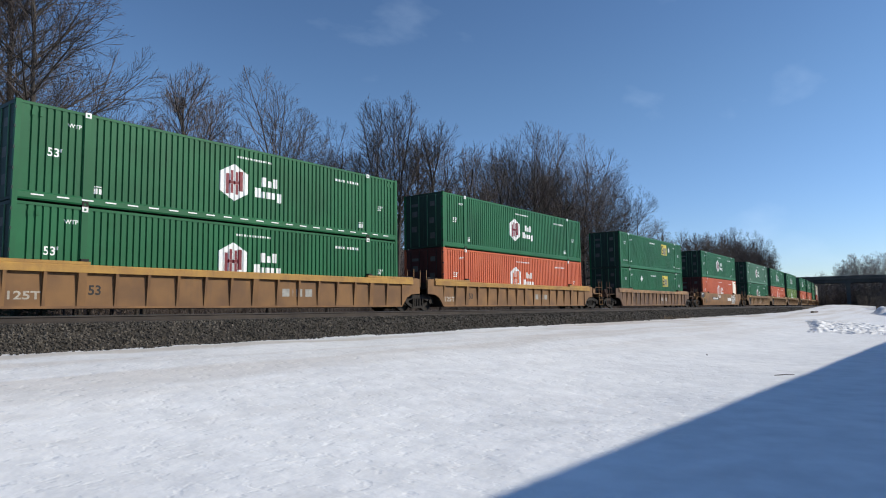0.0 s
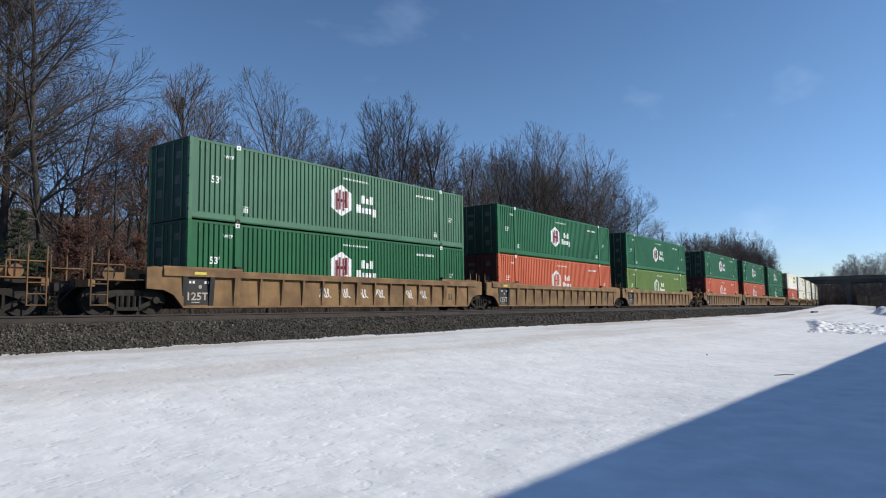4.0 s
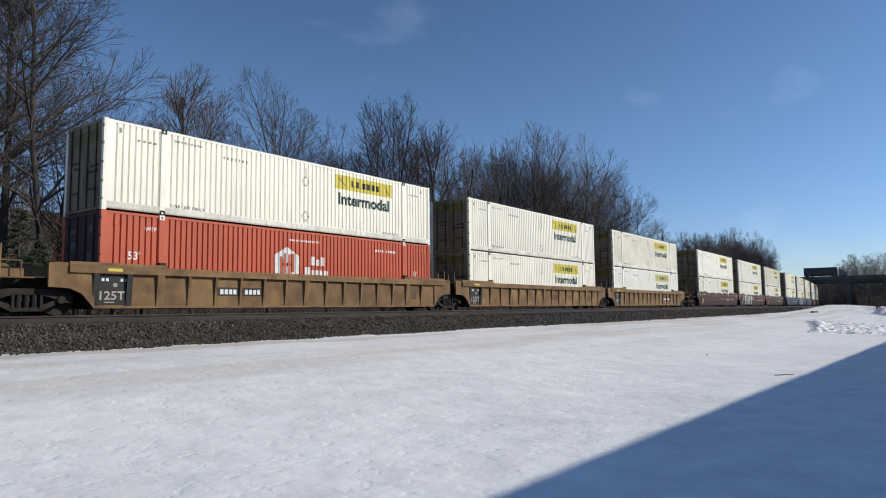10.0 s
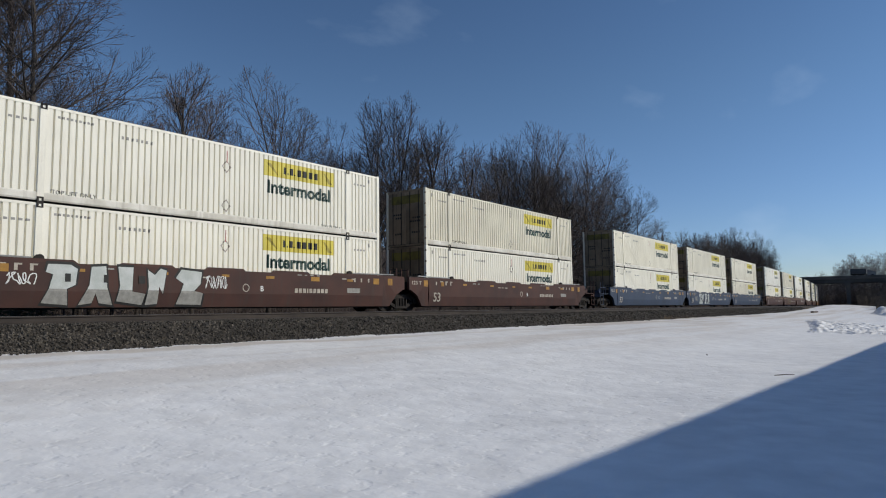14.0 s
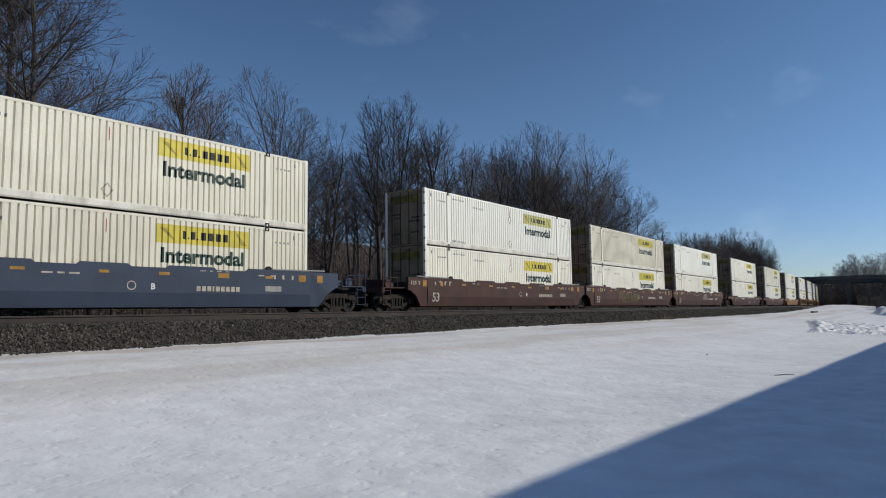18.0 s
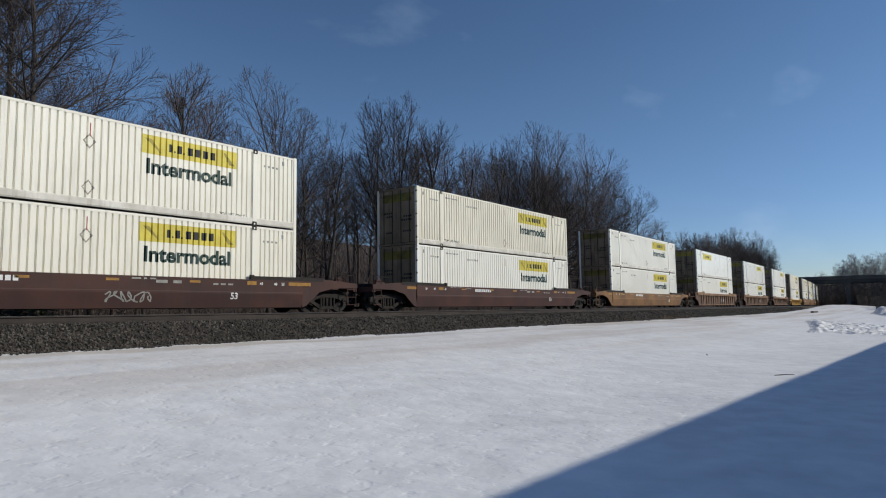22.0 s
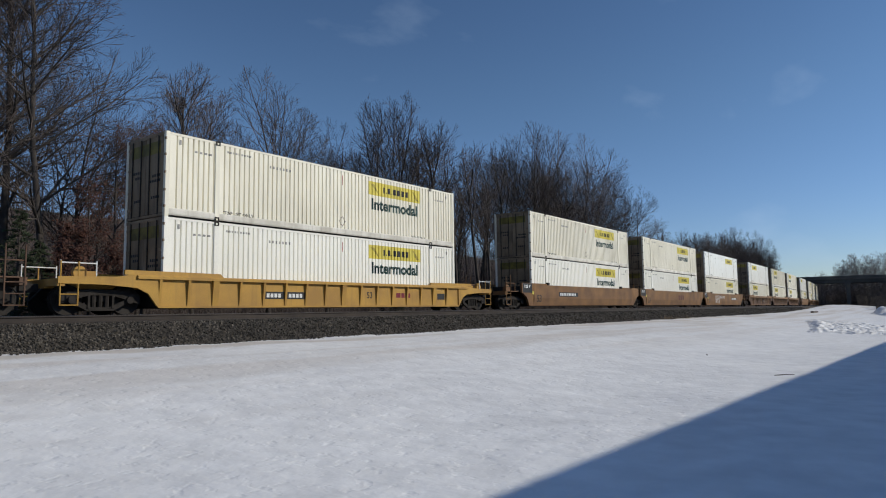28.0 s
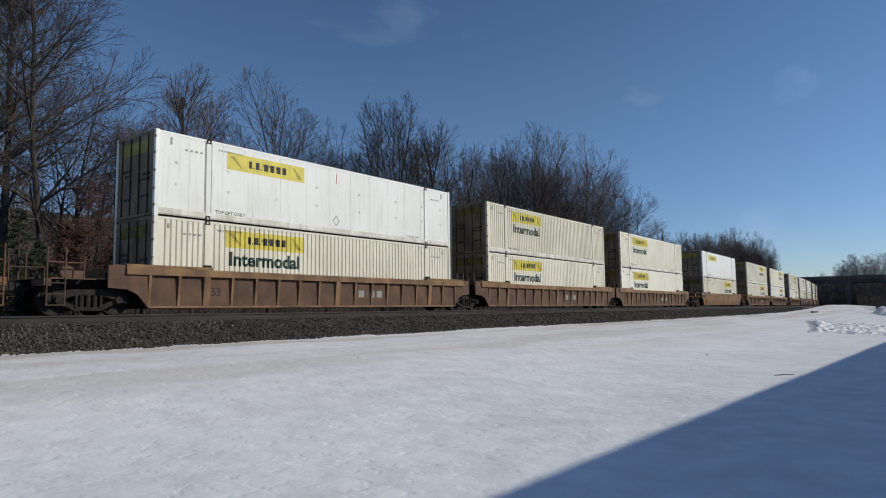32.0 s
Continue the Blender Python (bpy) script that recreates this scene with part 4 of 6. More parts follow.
            gear.disc(e * 8.9, 1.52, -1.0, -0.94, 0.17, 14).tube((e * 9.1, -0.3, 1.1), (e * 9.5, 0.4, 1.75), 0.035).tube((e * 9.36, -1.2, 1.95), (e * 9.36, -0.8, 1.95), 0.02)
            tagged(part("brake_gear", gear, STEEL, ob, "dark brake rigging and hand wheel"), kind="stuff")
            part("hose", Mesh().tube((e * 9.5, -0.5, 1.2), (e * 9.75, -0.45, 1.05), 0.03), HOSE, ob)
        else:
            part("end_sill", Mesh().box(e * 11.15, e * 11.35, -1.40, 1.40, 0.86, 1.08), paint, ob)
            part("coupler", Mesh().box(e * 11.3, e * 11.74, -0.10, 0.10, 0.72, 0.96).box(e * 11.58, e * 11.80, -0.17, 0.13, 0.69, 0.99), STEEL, ob)
            part("walkway", Mesh().box(e * 9.9, e * 11.2, -1.4, -0.75, 1.06, 1.10), paint, ob)
            part("walkway", Mesh().box(e * 9.9, e * 11.2, 0.75, 1.4, 1.06, 1.10), paint, ob)
            for sgn in (-1, 1):
                rl = Mesh()
                for x in (10.25, 11.28):
                    rl.tube((e * x, sgn * 1.38, 1.06), (e * x, sgn * 1.38, 1.62 if low else 1.55), 0.02)
                rl.tube((e * 10.25, sgn * 1.38, 1.55), (e * 11.28, sgn * 1.38, 1.55), 0.02)
                part("handrail", rl, W_INK if style == "lowrib" else STEEL if low else paint, ob)
                ld = Mesh()
                for x in (10.78, 11.28):
                    ld.tube((e * x, sgn * 1.41, 0.28), (e * x, sgn * 1.41, 2.0 if not low else 1.6), 0.022)
                for z in (0.30, 0.62, 0.94):
                    ld.tube((e * 10.78, sgn * 1.41, z), (e * 11.28, sgn * 1.41, z), 0.018)
                part("ladder", ld, paint, ob)
            part("brake_valve", Mesh().box(e * 10.0, e * 10.35, -0.9, -0.6, 1.1, 1.35).disc(e * 10.6, 1.28, -1.1, -0.95, 0.2, 14), paint, ob)
            part("air_hose", Mesh().tube((e * 11.35, -0.35, 0.8), (e * 11.7, -0.32, 0.42), 0.03), HOSE, ob)
    if not front:
        truck(ob, -9.95)
    truck(ob, 9.80 if rear else 9.95)
    # markings on the field side
    if style == "rib":
        y = -1.375
        if plate == "black":
            for x, t in ((-8.13, True),):
                pl = part("data_plate", Mesh().box(x, x + 0.90, y - 0.006, y + 0.01, 0.30, 1.24), BLACK, ob, "black data plate")
                if t:
                    decal("capacity_lettering", letters("125T", 0.27, 0.78), x + 0.05, 0.46, y - 0.006, FADED_W, pl)
                    decal("small_marking", bars((0.08, 0.08), 0.09), x + 0.10, 1.03, y - 0.006, W_INK, pl)
                    decal("small_marking", bars((0.08, 0.08), 0.09), x + 0.68, 1.03, y - 0.006, W_INK, pl)
                    decal("small_marking", bars((0.30,), 0.035), x + 0.2, 0.37, y - 0.006, GREY_INK, pl)
                    decal("round_mark", ([(0.07 * math.cos(q * math.pi / 5), 0.07 * math.sin(q * math.pi / 5)) for q in range(10)], [tuple(range(10))]), x + 0.52, 0.92, y - 0.006, GREY_INK, pl)
            part("reflector", Mesh().box(-7.9, -7.45, -1.506, -1.49, 1.33, 1.42), Y_INK, ob)
            decal("size_number", letters("53", 0.28), 6.55, 0.55, y, K_INK, ob)
        else:
            if chord is OCHRE:
                decal("capacity_lettering", letters("125T", 0.24, 0.85), -8.10, 0.46, y, FADED_W, ob)
            decal("size_number", letters("53", 0.30), -5.95, 0.60, y, K_INK, ob)
            decal("small_marking", bars((0.35, 0.02, 0.3, 0.35), 0.3, 0.16), 1.3, 0.62, y, GREY_INK, ob)
    elif style == "smooth":
        y = -1.49
        tan = paint.name.startswith("smooth_tan")
        decal("size_number", letters("53", 0.46), -7.75, 0.44, y, K_INK if tan else FADED_W, ob)
        if not tan:
            decal("capacity_lettering", letters("125 T", 0.18, 0.72), -9.40, 1.26, -1.488, FADED_W, ob)
        if tan:
            pl = part("data_plate", Mesh().box(-9.5, -8.35, -1.494, -1.48, 1.02, 1.58), BLACK, ob, "black data plate")
            decal("capacity_lettering", letters("125 T", 0.19, 0.72), -9.3, 1.30, -1.494, W_INK, pl)
            part("reflector", Mesh().box(-8.34, -8.14, -1.494, -1.48, 0.92, 1.10), Y_INK, ob)
        else:
            for x, w, h in ((-8.5, 0.30, 0.30), (-7.1, 0.22, 0.22), (-5.2, 0.34, 0.09), (-2.6, 0.38, 0.09), (-0.2, 0.30, 0.09), (1.7, 0.38, 0.10), (3.9, 0.44, 0.17), (5.9, 0.34, 0.10), (7.5, 0.36, 0.26), (8.45, 0.30, 0.30)):
                part("reflector", Mesh().box(x, x + w, -1.494, -1.48, 1.33 - h / 2, 1.33 + h / 2), AMBER, ob, "amber reflector")
            decal("number_strip", bars((0.15, 0.15, 0.15, 0.07, 0.15, 0.15, 0.15, 0.15, 0.15), 0.17, 0.055), 3.07, 0.77, -1.488, FADED_W, ob)
            for x in (-7.55, -6.75, -6.35, 6.3, 6.7, 7.15):
                decal("small_marking", rect(0.09, 0.16), x, 1.27, -1.488, FADED_W, ob)
            decal("faded_panel", rect(0.75, 0.20), 5.9, 0.80, y, GREY_INK, ob)
            decal("small_marking", bars((0.22, 0.12, 0.2, 0.16), 0.04, 0.15), 3.2, 1.45, -1.488, GREY_INK, ob)
            decal("small_marking", bars((0.3, 0.14), 0.05, 0.2), -4.3, 1.38, -1.488, GREY_INK, ob)
            decal("small_marking", bars((0.3, 0.2, 0.3), 0.05, 0.12), -1.8, 1.22, -1.488, FADED_W, ob)
            decal("small_marking", bars((0.25, 0.2), 0.05, 0.3), 5.6, 1.36, -1.488, FADED_W, ob)
            decal("small_marking", bars((0.25, 0.2, 0.2), 0.05, 0.2), -7.2, 1.42, -1.488, FADED_W, ob)
            ring = ([(0.15 * math.cos(i * math.pi / 8), 0.15 * math.sin(i * math.pi / 8)) for i in range(16)] +
                    [(0.115 * math.cos(i * math.pi / 8), 0.115 * math.sin(i * math.pi / 8)) for i in range(16)],
                    [(i, (i + 1) % 16, 16 + (i + 1) % 16, 16 + i) for i in range(16)])
            decal("round_mark", ring, 0.81, 0.92, y, FADED_W, ob)
            decal("size_letter", letters("B", 0.2), 1.45, 0.80, y, W_INK, ob)
    else:
        y = -1.48 if style == "low" else -1.375
        if style == "low":
            decal("number_strip", bars((0.14, 0.14, 0.14, 0.04, 0.14, 0.14, 0.14, 0.14, 0.14), 0.15, 0.05), -3.35, 0.98, -1.466, W_INK, ob)
            decal("size_number", letters("53", 0.24), 5.0, 0.50, y, W_INK, ob)
            for x, w, h in ((-9.0, 1.15, 0.13), (-6.6, 0.42, 0.14), (-4.6, 0.4, 0.07), (-1.9, 0.38, 0.08), (0.6, 0.4, 0.08), (3.4, 0.4, 0.08), (5.7, 0.4, 0.13), (7.6, 1.1, 0.13)):
                yy = -1.47 if abs(x + w / 2) < 8.2 else -1.436
                part("reflector", Mesh().box(x, x + w, yy, yy + 0.014, 1.10 - h / 2, 1.10 + h / 2), AMBER, ob, "amber reflector")
            for x, word in ((-7.65, "53"), (-7.0, "48"), (-6.1, "45"), (6.25, "45"), (6.9, "48"), (7.25, "53")):
                decal("length_mark", letters(word, 0.11), x, 1.03, -1.466, W_INK, ob)
            decal("small_marking", bars((0.2, 0.16, 0.1, 0.2), 0.035, 0.12), -5.6, 1.17, -1.466, GREY_INK, ob)
            decal("small_marking", bars((0.12, 0.12, 0.12), 0.05, 0.05), -4.2, 1.12, -1.466, GREY_INK, ob)
            decal("small_marking", bars((0.3, 0.1, 0.2), 0.05, 0.1), 1.4, 1.13, -1.466, GREY_INK, ob)
            decal("small_marking", bars((0.4, 0.3), 0.10, 0.2), 2.2, 1.02, -1.466, GREY_INK, ob)
            decal("small_marking", bars((0.2, 0.2, 0.2), 0.06, 0.1), 4.3, 1.0, -1.466, GREY_INK, ob)
        else:
            for x, w in ((-4.05, 0.95), (-3.0, 0.95)):
                pn = part("number_plate", Mesh().box(x, x + w, y - 0.006, y + 0.01, 0.52, 0.80), BLACK, ob, "black plate with a row of plain bars")
                decal("number_strip", bars((0.13, 0.13, 0.13, 0.13), 0.15, 0.05), x + 0.1, 0.58, y - 0.006, W_INK, pn)
            decal("size_number", letters("53", 0.28), 1.45, 0.58, y, K_INK, ob)
            decal("word_strip", bars((0.3, 0.24, 0.34), 0.22, 0.06), 3.4, 0.62, y, R_INK, ob)
            part("data_plate", Mesh().box(6.5, 7.1, y - 0.006, y + 0.01, 0.55, 0.85), BLACK, ob)
    TEMPLATES[key] = ob
    return ob


# place of each stack's front end along the train, car, upper and lower container
T, R, Y, N, U, L, O = "tan", "rust", "yellow", "brown", "blue", "low", "smooth tan"
PAINT = {T: ("rib", TAN, "tan", TAN, "black"), R: ("rib", RUST, "rust-brown", RUSTCHORD, "plain"), "chord": ("rib", SMTAN, "rusty tan yellow-edged", OCHRE, "plain"),
         N: ("smooth", BROWN, "reddish-brown", BROWN, "knob"), U: ("smooth", BLUE, "dark blue", BLUE, "knob"), O: ("smooth", SMTAN, "tan", SMTAN, "none"),
         "lowbrown": ("low", BROWN, "reddish-brown", BROWN, "none"), "lowtan": ("low", SMTAN, "rusty orange-tan", YELLOW, "none"),
         "lowyellow": ("lowrib", YELLOW, "yellow", YELLOW, "none")}
STACKS = [
    (6.66, "chord", "hg", "hg"), (26.37, "chord", "hg", "hr"), (49.86, R, "em", "em2"), (73.43, O, "hg", "hrw"),
    (97.20, T, "hg2", "hg"), (116.76, T, "hg", "hr"), (136.37, T, "hg", "hl"), (159.99, T, "hg", "hr"), (179.61, T, "hg", "hr"), (199.28, T, "hg", "hg"),
    (222.84, T, "jw", "hd"), (242.42, T, "jw", "jw"), (262.09, T, "jc", "jo"),
    (285.69, N, "jw", "jw"), (305.32, N, "jw", "jw"), (324.86, N, "jg", "jw"),
    (348.57, U, "jc", "jw"), (368.06, U, "jc", "jw"), (387.61, U, "jc", "jc"),
    (411.32, N, "jo", "jw"), (430.78, N, "jg", "jw"), (450.35, N, "jo", "jw"),
    (473.89, "lowbrown", "jw", "jw"), (497.56, "lowbrown", "jc", "jb"), (521.19, "lowtan", "jb", "jb"),
    (544.73, R, "swl", "jb"), (568.29, R, "sw", "jb"), (591.81, R, "sw", "jb"),
    (615.28, "lowyellow", "jc", "jb"), (639.50, O, "jc", "jb"), (659.21, O, "jc", "jb"), (678.81, O, "sw", "jc"),
    (702.43, R, "swl", "jcl"), (722.13, R, "jgl", "jcl"), (741.57, R, "jcl", "jwl"),
    (765.34, O, "swl", "jg"), (788.60, R, "jg", "jc"), (808.20, R, "jc", "jb"), (831.80, R, "jg", "jb"), (851.40, N, "jc", "jc"), (871.00, N, "jw", "jc"),
    (894.60, O, "jc", "jb"), (914.20, O, "jw", "jc")]


def travelled(t):
    u = t / 16 - 1
    return 21.613263 * t + 2.67703 * (u * u - 1) - 0.33903 * (u ** 3 - u)


TRAIN = []
for i, (s, car_kind, upper, lower) in enumerate(STACKS):
    front = i > 0 and s - STACKS[i - 1][0] < 21
    rear = i + 1 < len(STACKS) and STACKS[i + 1][0] - s < 21
    if i == 0:
        front = True
    style, paint, word, chord, plate = PAINT[car_kind]
    TRAIN.append((s + CL / 2, well_car(style, paint, word, chord, front, rear, plate), 0.0))
    TRAIN.append((s + CL / 2, container(lower, i > 35), 0.358))
    TRAIN.append((s + CL / 2, container(upper, i > 35), 0.358 + CH))


def motions():
    for s, ob, z in TRAIN:
        rows = []
        for t in range(33):
            p, th = line(s - travelled(t), 0, z)
            rows.append((float(t), pose(p.x, p.y, p.z, 0, 0, math.degrees(th))))
        walk(ob, rows)
    for ob, rows in ROAD_TRAFFIC:
        walk(ob, rows)


# ---- the road bridge over the line ----
BR_S = 225.0


def bridge():
    ob = thing("road_bridge", "grey road overpass on concrete piers across the railway", "bridge")
    p, th = line(BR_S)
    ob.matrix_basis = Matrix.Translation((p.x, p.y, 0)) @ Matrix.Rotation(th, 4, "Z")
    a, b = -330.0, 190.0                                     # from the camera's side to the far side
    part("deck", Mesh().box(-5.5, 5.5, a, b, 7.45, 7.75), CONCRETE, ob)
    for x in (-4.6, -1.6, 1.6, 4.6):
        part("girder", Mesh().box(x - 0.2, x + 0.2, a, b, 6.50, 7.45).box(x - 0.35, x + 0.35, a, b, 6.45, 6.51), BRIDGE_STEEL, ob)
    for x in (-5.4, 5.4):
        part("parapet", Mesh().box(x - 0.14, x + 0.14, a, b, 7.75, 8.40), CONCRETE, ob)
    for y in (-9.6, 6.6):
        pier = part("pier", Mesh().box(-5.2, 5.2, y - 0.7, y + 0.7, 5.75, 6.45), CONCRETE, ob)
        part("pier_wall", Mesh().box(-4.7, 4.7, y - 0.5, y + 0.5, -2.0, 5.76), CONCRETE, pier)
    for y in (-24.0, 21.0):
        part("abutment", Mesh().box(-6.0, 6.0, y - 0.6, y + 0.6, -1.5, 7.45), CONCRETE, ob)
    return ob


bridge()


def embankments():
    for lo, hi in ((-340.0, -10.6), (11.0, 200.0)):
        m = Mesh()
        p, th = line(BR_S)
        M = Matrix.Translation((p.x, p.y, 0)) @ Matrix.Rotation(th, 4, "Z")
        ys = [(hi - (hi - lo) * (i / 24) ** 2.6) if lo < -20 else (lo + (hi - lo) * (i / 24) ** 2.6) for i in range(25)]
        for y in ys:
            edge = (hi - y if lo < -20 else y - lo) / 11.0
            top = -1.2 + 8.6 * min(max(edge, 0.0), 1.0)
            for x in (-22, -17, -12, -6.2, 6.2, 12, 22):
                k = 1.0 if abs(x) < 7 else max(0.0, (22 - abs(x)) / 16)
                z = -1.2 + (top + 1.2) * k + (0.25 * noise.noise(Vector((x * 0.3, y * 0.3, 5))) if 7 < abs(x) < 21 else 0)
                m.v.append(tuple(M @ Vector((x, y, z))))
        for i in range(24):
            for j in range(6):
                q = i * 7 + j
                m.f.append((q, q + 1, q + 8, q + 7))
        surface("road_embankment", m, LITTER, "brown brush-covered embankment that carries the road to the bridge", "embankment")


embankments()


def lorry(long, tall, sheet, label):
    ob = thing("lorry", label, "truck", "traffic on the bridge")
    part("trailer_body", Mesh().box(-long / 2, long / 2 - 2.4, -1.25, 1.25, 1.15, tall), sheet, ob)
    part("trailer_frame", Mesh().box(-long / 2, long / 2 - 1.0, -0.5, 0.5, 0.9, 1.15), STEEL, ob)
    cab = part("cab", Mesh().prism([(long / 2 - 2.1, 0.7), (long / 2, 0.7), (long / 2, 1.7), (long / 2 - 0.9, 1.95), (long / 2 - 1.15, 0.8 * tall), (long / 2 - 2.1, 0.87 * tall)], -1.2, 1.2), TRUCK_WHITE, ob)
    part("windscreen", Mesh().prism([(long / 2 - 0.86, 2.0), (long / 2 - 0.84, 2.0), (long / 2 - 1.08, 0.76 * tall), (long / 2 - 1.12, 0.76 * tall)], -1.05, 1.05), GLASS, cab)
    for x in (-long / 2 + 0.9, -long / 2 + 2.1, long / 2 - 3.6, long / 2 - 0.9):
        for sgn in (-1, 1):
            part("wheel", Mesh().disc(x, 0.5, sgn * 0.9, sgn * 1.22, 0.5, 18), HOSE, ob)
    return ob


def road_rows(q0, t0, speed, lane):
    """Along the bridge deck: q metres from the railway towards the camera's side."""
    p, th = line(BR_S)
    rows = []
    for t in range(0, 33, 4):
        q = q0 + speed * (t - t0)
        e = Matrix.Translation((p.x, p.y, 7.75)) @ Matrix.Rotation(th, 4, "Z") @ pose(lane, -q, 0, 0, 0, -90)
        rows.append((float(t), e))
    return rows


ROAD_TRAFFIC = [(lorry(11.0, 3.35, TRUCK_DARK, "articulated lorry with a dark box trailer on the bridge"), road_rows(4.1, 10.0, 12.7, -2.0)),
                (lorry(6.2, 2.6, TRUCK_DARK, "small dark box lorry on the bridge"), road_rows(1.1, 13.0, 12.4, -2.0))]

# ---- the building behind the camera, which shades the snow ----
EAVE_Z = 5.2


def station():
    ob = thing("station_building", "long pale clapboard building with a straight eave beside the field", "building")
    y = 3.22 - (EAVE_Z + 1.5) / math.tan(radians(SUN_EL)) * math.cos(radians(SUN_AZ))
    part("wall", Mesh().box(10.2, 44.4, y - 6.6, y - 0.6, -1.7, EAVE_Z - 0.08), CLAP, ob)
    for i in range(22):
        part("clapboard", Mesh().box(10.2, 44.4, y - 0.6, y - 0.585, -1.5 + 0.3 * i, -1.5 + 0.3 * i + 0.27), CLAP, ob)
    part("roof", Mesh().prism([(y, EAVE_Z), (y - 3.6, EAVE_Z + 1.5), (y - 7.2, EAVE_Z), (y - 7.2, EAVE_Z - 0.15), (y, EAVE_Z - 0.12)], 9.9, 44.8, "x"), SHINGLE, ob)
    return ob


station()


# ---- bare winter trees ----
def grow(seed, H, wide=0.24, base=0.30, stem=0.55, limbs=11, splay=0.55, thin=1.0, fine=4, dense=1.0):
    """A bare tree: limbs leave the upper trunk at a slant and straighten upward, each carries branches, those twigs and
    those fine tips; all of them end near one rounded crown. stem: how far up the trunk itself runs."""
    rng = random.Random(seed)
    wood, twigs = [], []
    mid, tall, across = (0.80 * base + 1.0) * H / 2, (1.0 - 0.80 * base) * H / 2, wide * H
    least = 0.0052 * thin

    def reach(p, d):
        """How far it is from p along d to the outline of the crown."""
        ox, oy, oz = p.x / across, p.y / across, (p.z - mid) / tall
        dx, dy, dz = d.x / across, d.y / across, d.z / tall
        qa, qb, qc = dx * dx + dy * dy + dz * dz, ox * dx + oy * dy + oz * dz, ox * ox + oy * oy + oz * oz - 1
        disc = qb * qb - qa * qc
        return max((-qb + math.sqrt(disc)) / qa, 0.0) if disc > 0 else 0.0

    def tilt(d, angle, a):
        u = d.orthogonal().normalized()
        u = u * math.cos(a) + d.cross(u) * math.sin(a)
        return (d * math.cos(angle) + u * math.sin(angle)).normalized()

    def seg(a, b, r0, r1):
        n = 7 if r0 > 0.09 else 4 if r0 > 0.03 else 3 if r0 > 0.016 * thin else 2
        (wood if r0 > 0.03 else twigs).append((a, b, r0, r1, n))

    STEPS, SONS, SWAY = (0, 8, 5, 3, 1), (0, 13, 10, 6, 0), (0, 0.055, 0.075, 0.10, 0.12)

    def limb(p, d, L, r, level, turn):
        if level > fine or L < 0.12:
            return
        if level == 4 or L < 0.40:
            twigs.append((p, p + d * L, max(r, least), least * 0.3, 2))
            return
        n = STEPS[level]
        sons = max(2, int(SONS[level] * dense * min(1.0, 0.45 + L / (0.30 * H if level == 1 else 1.6)) + 0.5))
        r_end = max(r * 0.22, least)
        made = 0
        for i in range(n):
            d = (d + Vector((rng.gauss(0, SWAY[level]), rng.gauss(0, SWAY[level]), rng.gauss(0.030 if level < 3 else 0.02, 0.03)))).normalized()
            e = p + d * (L / n)
            if (e.x * e.x + e.y * e.y) / (across * across) + ((e.z - mid) / tall) ** 2 > 1.16 and i > 0:
                return
            r1 = r_end + (r - r_end) * (1 - 1 / (n - i)) if i < n - 1 else r_end
            seg(p, e, r, r1)
            t1 = (i + 1) / n
            while made < sons and 0.18 + 0.80 * (made + 0.5) / sons < t1:
                f = 0.18 + 0.80 * (made + 0.5) / sons
                q = p.lerp(e, min(max((f - i / n) * n, 0.0), 1.0))
                turn += 2.4 + rng.gauss(0, 0.45)
                c = tilt(d, rng.uniform(0.50, 0.85) - 0.20 * f, turn)
                l = L * (0.62 - 0.40 * f) * rng.uniform(0.65, 1.2)
                l = min(l, 0.10 + 1.04 * reach(q, c) * rng.uniform(0.85, 1.12))
                limb(q, c, l, max(min(r1 * 0.66, 0.010 + 0.021 * l), least), level + 1, turn + rng.uniform(0, 6.28))
                made += 1
            p, r = e, r1

    p, d, r = Vector((0, 0, -0.3)), Vector((rng.gauss(0, 0.03), rng.gauss(0, 0.03), 1)).normalized(), 0.0098 * H
    n, top = 12, stem * H
    turn = rng.uniform(0, 6.28)
    made = 0
    for i in range(n):
        d = (d + Vector((rng.gauss(0, 0.022), rng.gauss(0, 0.022), 0.04))).normalized()
        e = p + d * ((top + 0.3) / n)
        r1 = r * (0.965 if e.z < base * H else 0.93)
        seg(p, e, r, r1)
        while made < limbs - 3 and base + (stem - base) * (made + 0.3) / (limbs - 3) < e.z / H:
            f = made / (limbs - 3)
            turn += 2.4 + rng.gauss(0, 0.35)
            c = tilt(d, splay * rng.uniform(0.85, 1.25) * (1.25 - 0.5 * f), turn)
            limb(e, c, reach(e, c) * rng.uniform(0.82, 1.04), r1 * rng.uniform(0.50, 0.68), 1, turn)
            made += 1
        p, r = e, r1
    for k in range(3):
        c = tilt(d, splay * (0.15 if k == 0 else rng.uniform(0.40, 0.65)), turn + 2.1 * k)
        limb(p, c, reach(p, c) * (1.0 if k == 0 else rng.uniform(0.85, 1.0)), r * (0.85 if k == 0 else 0.62), 1, turn + k)
    return wood, twigs


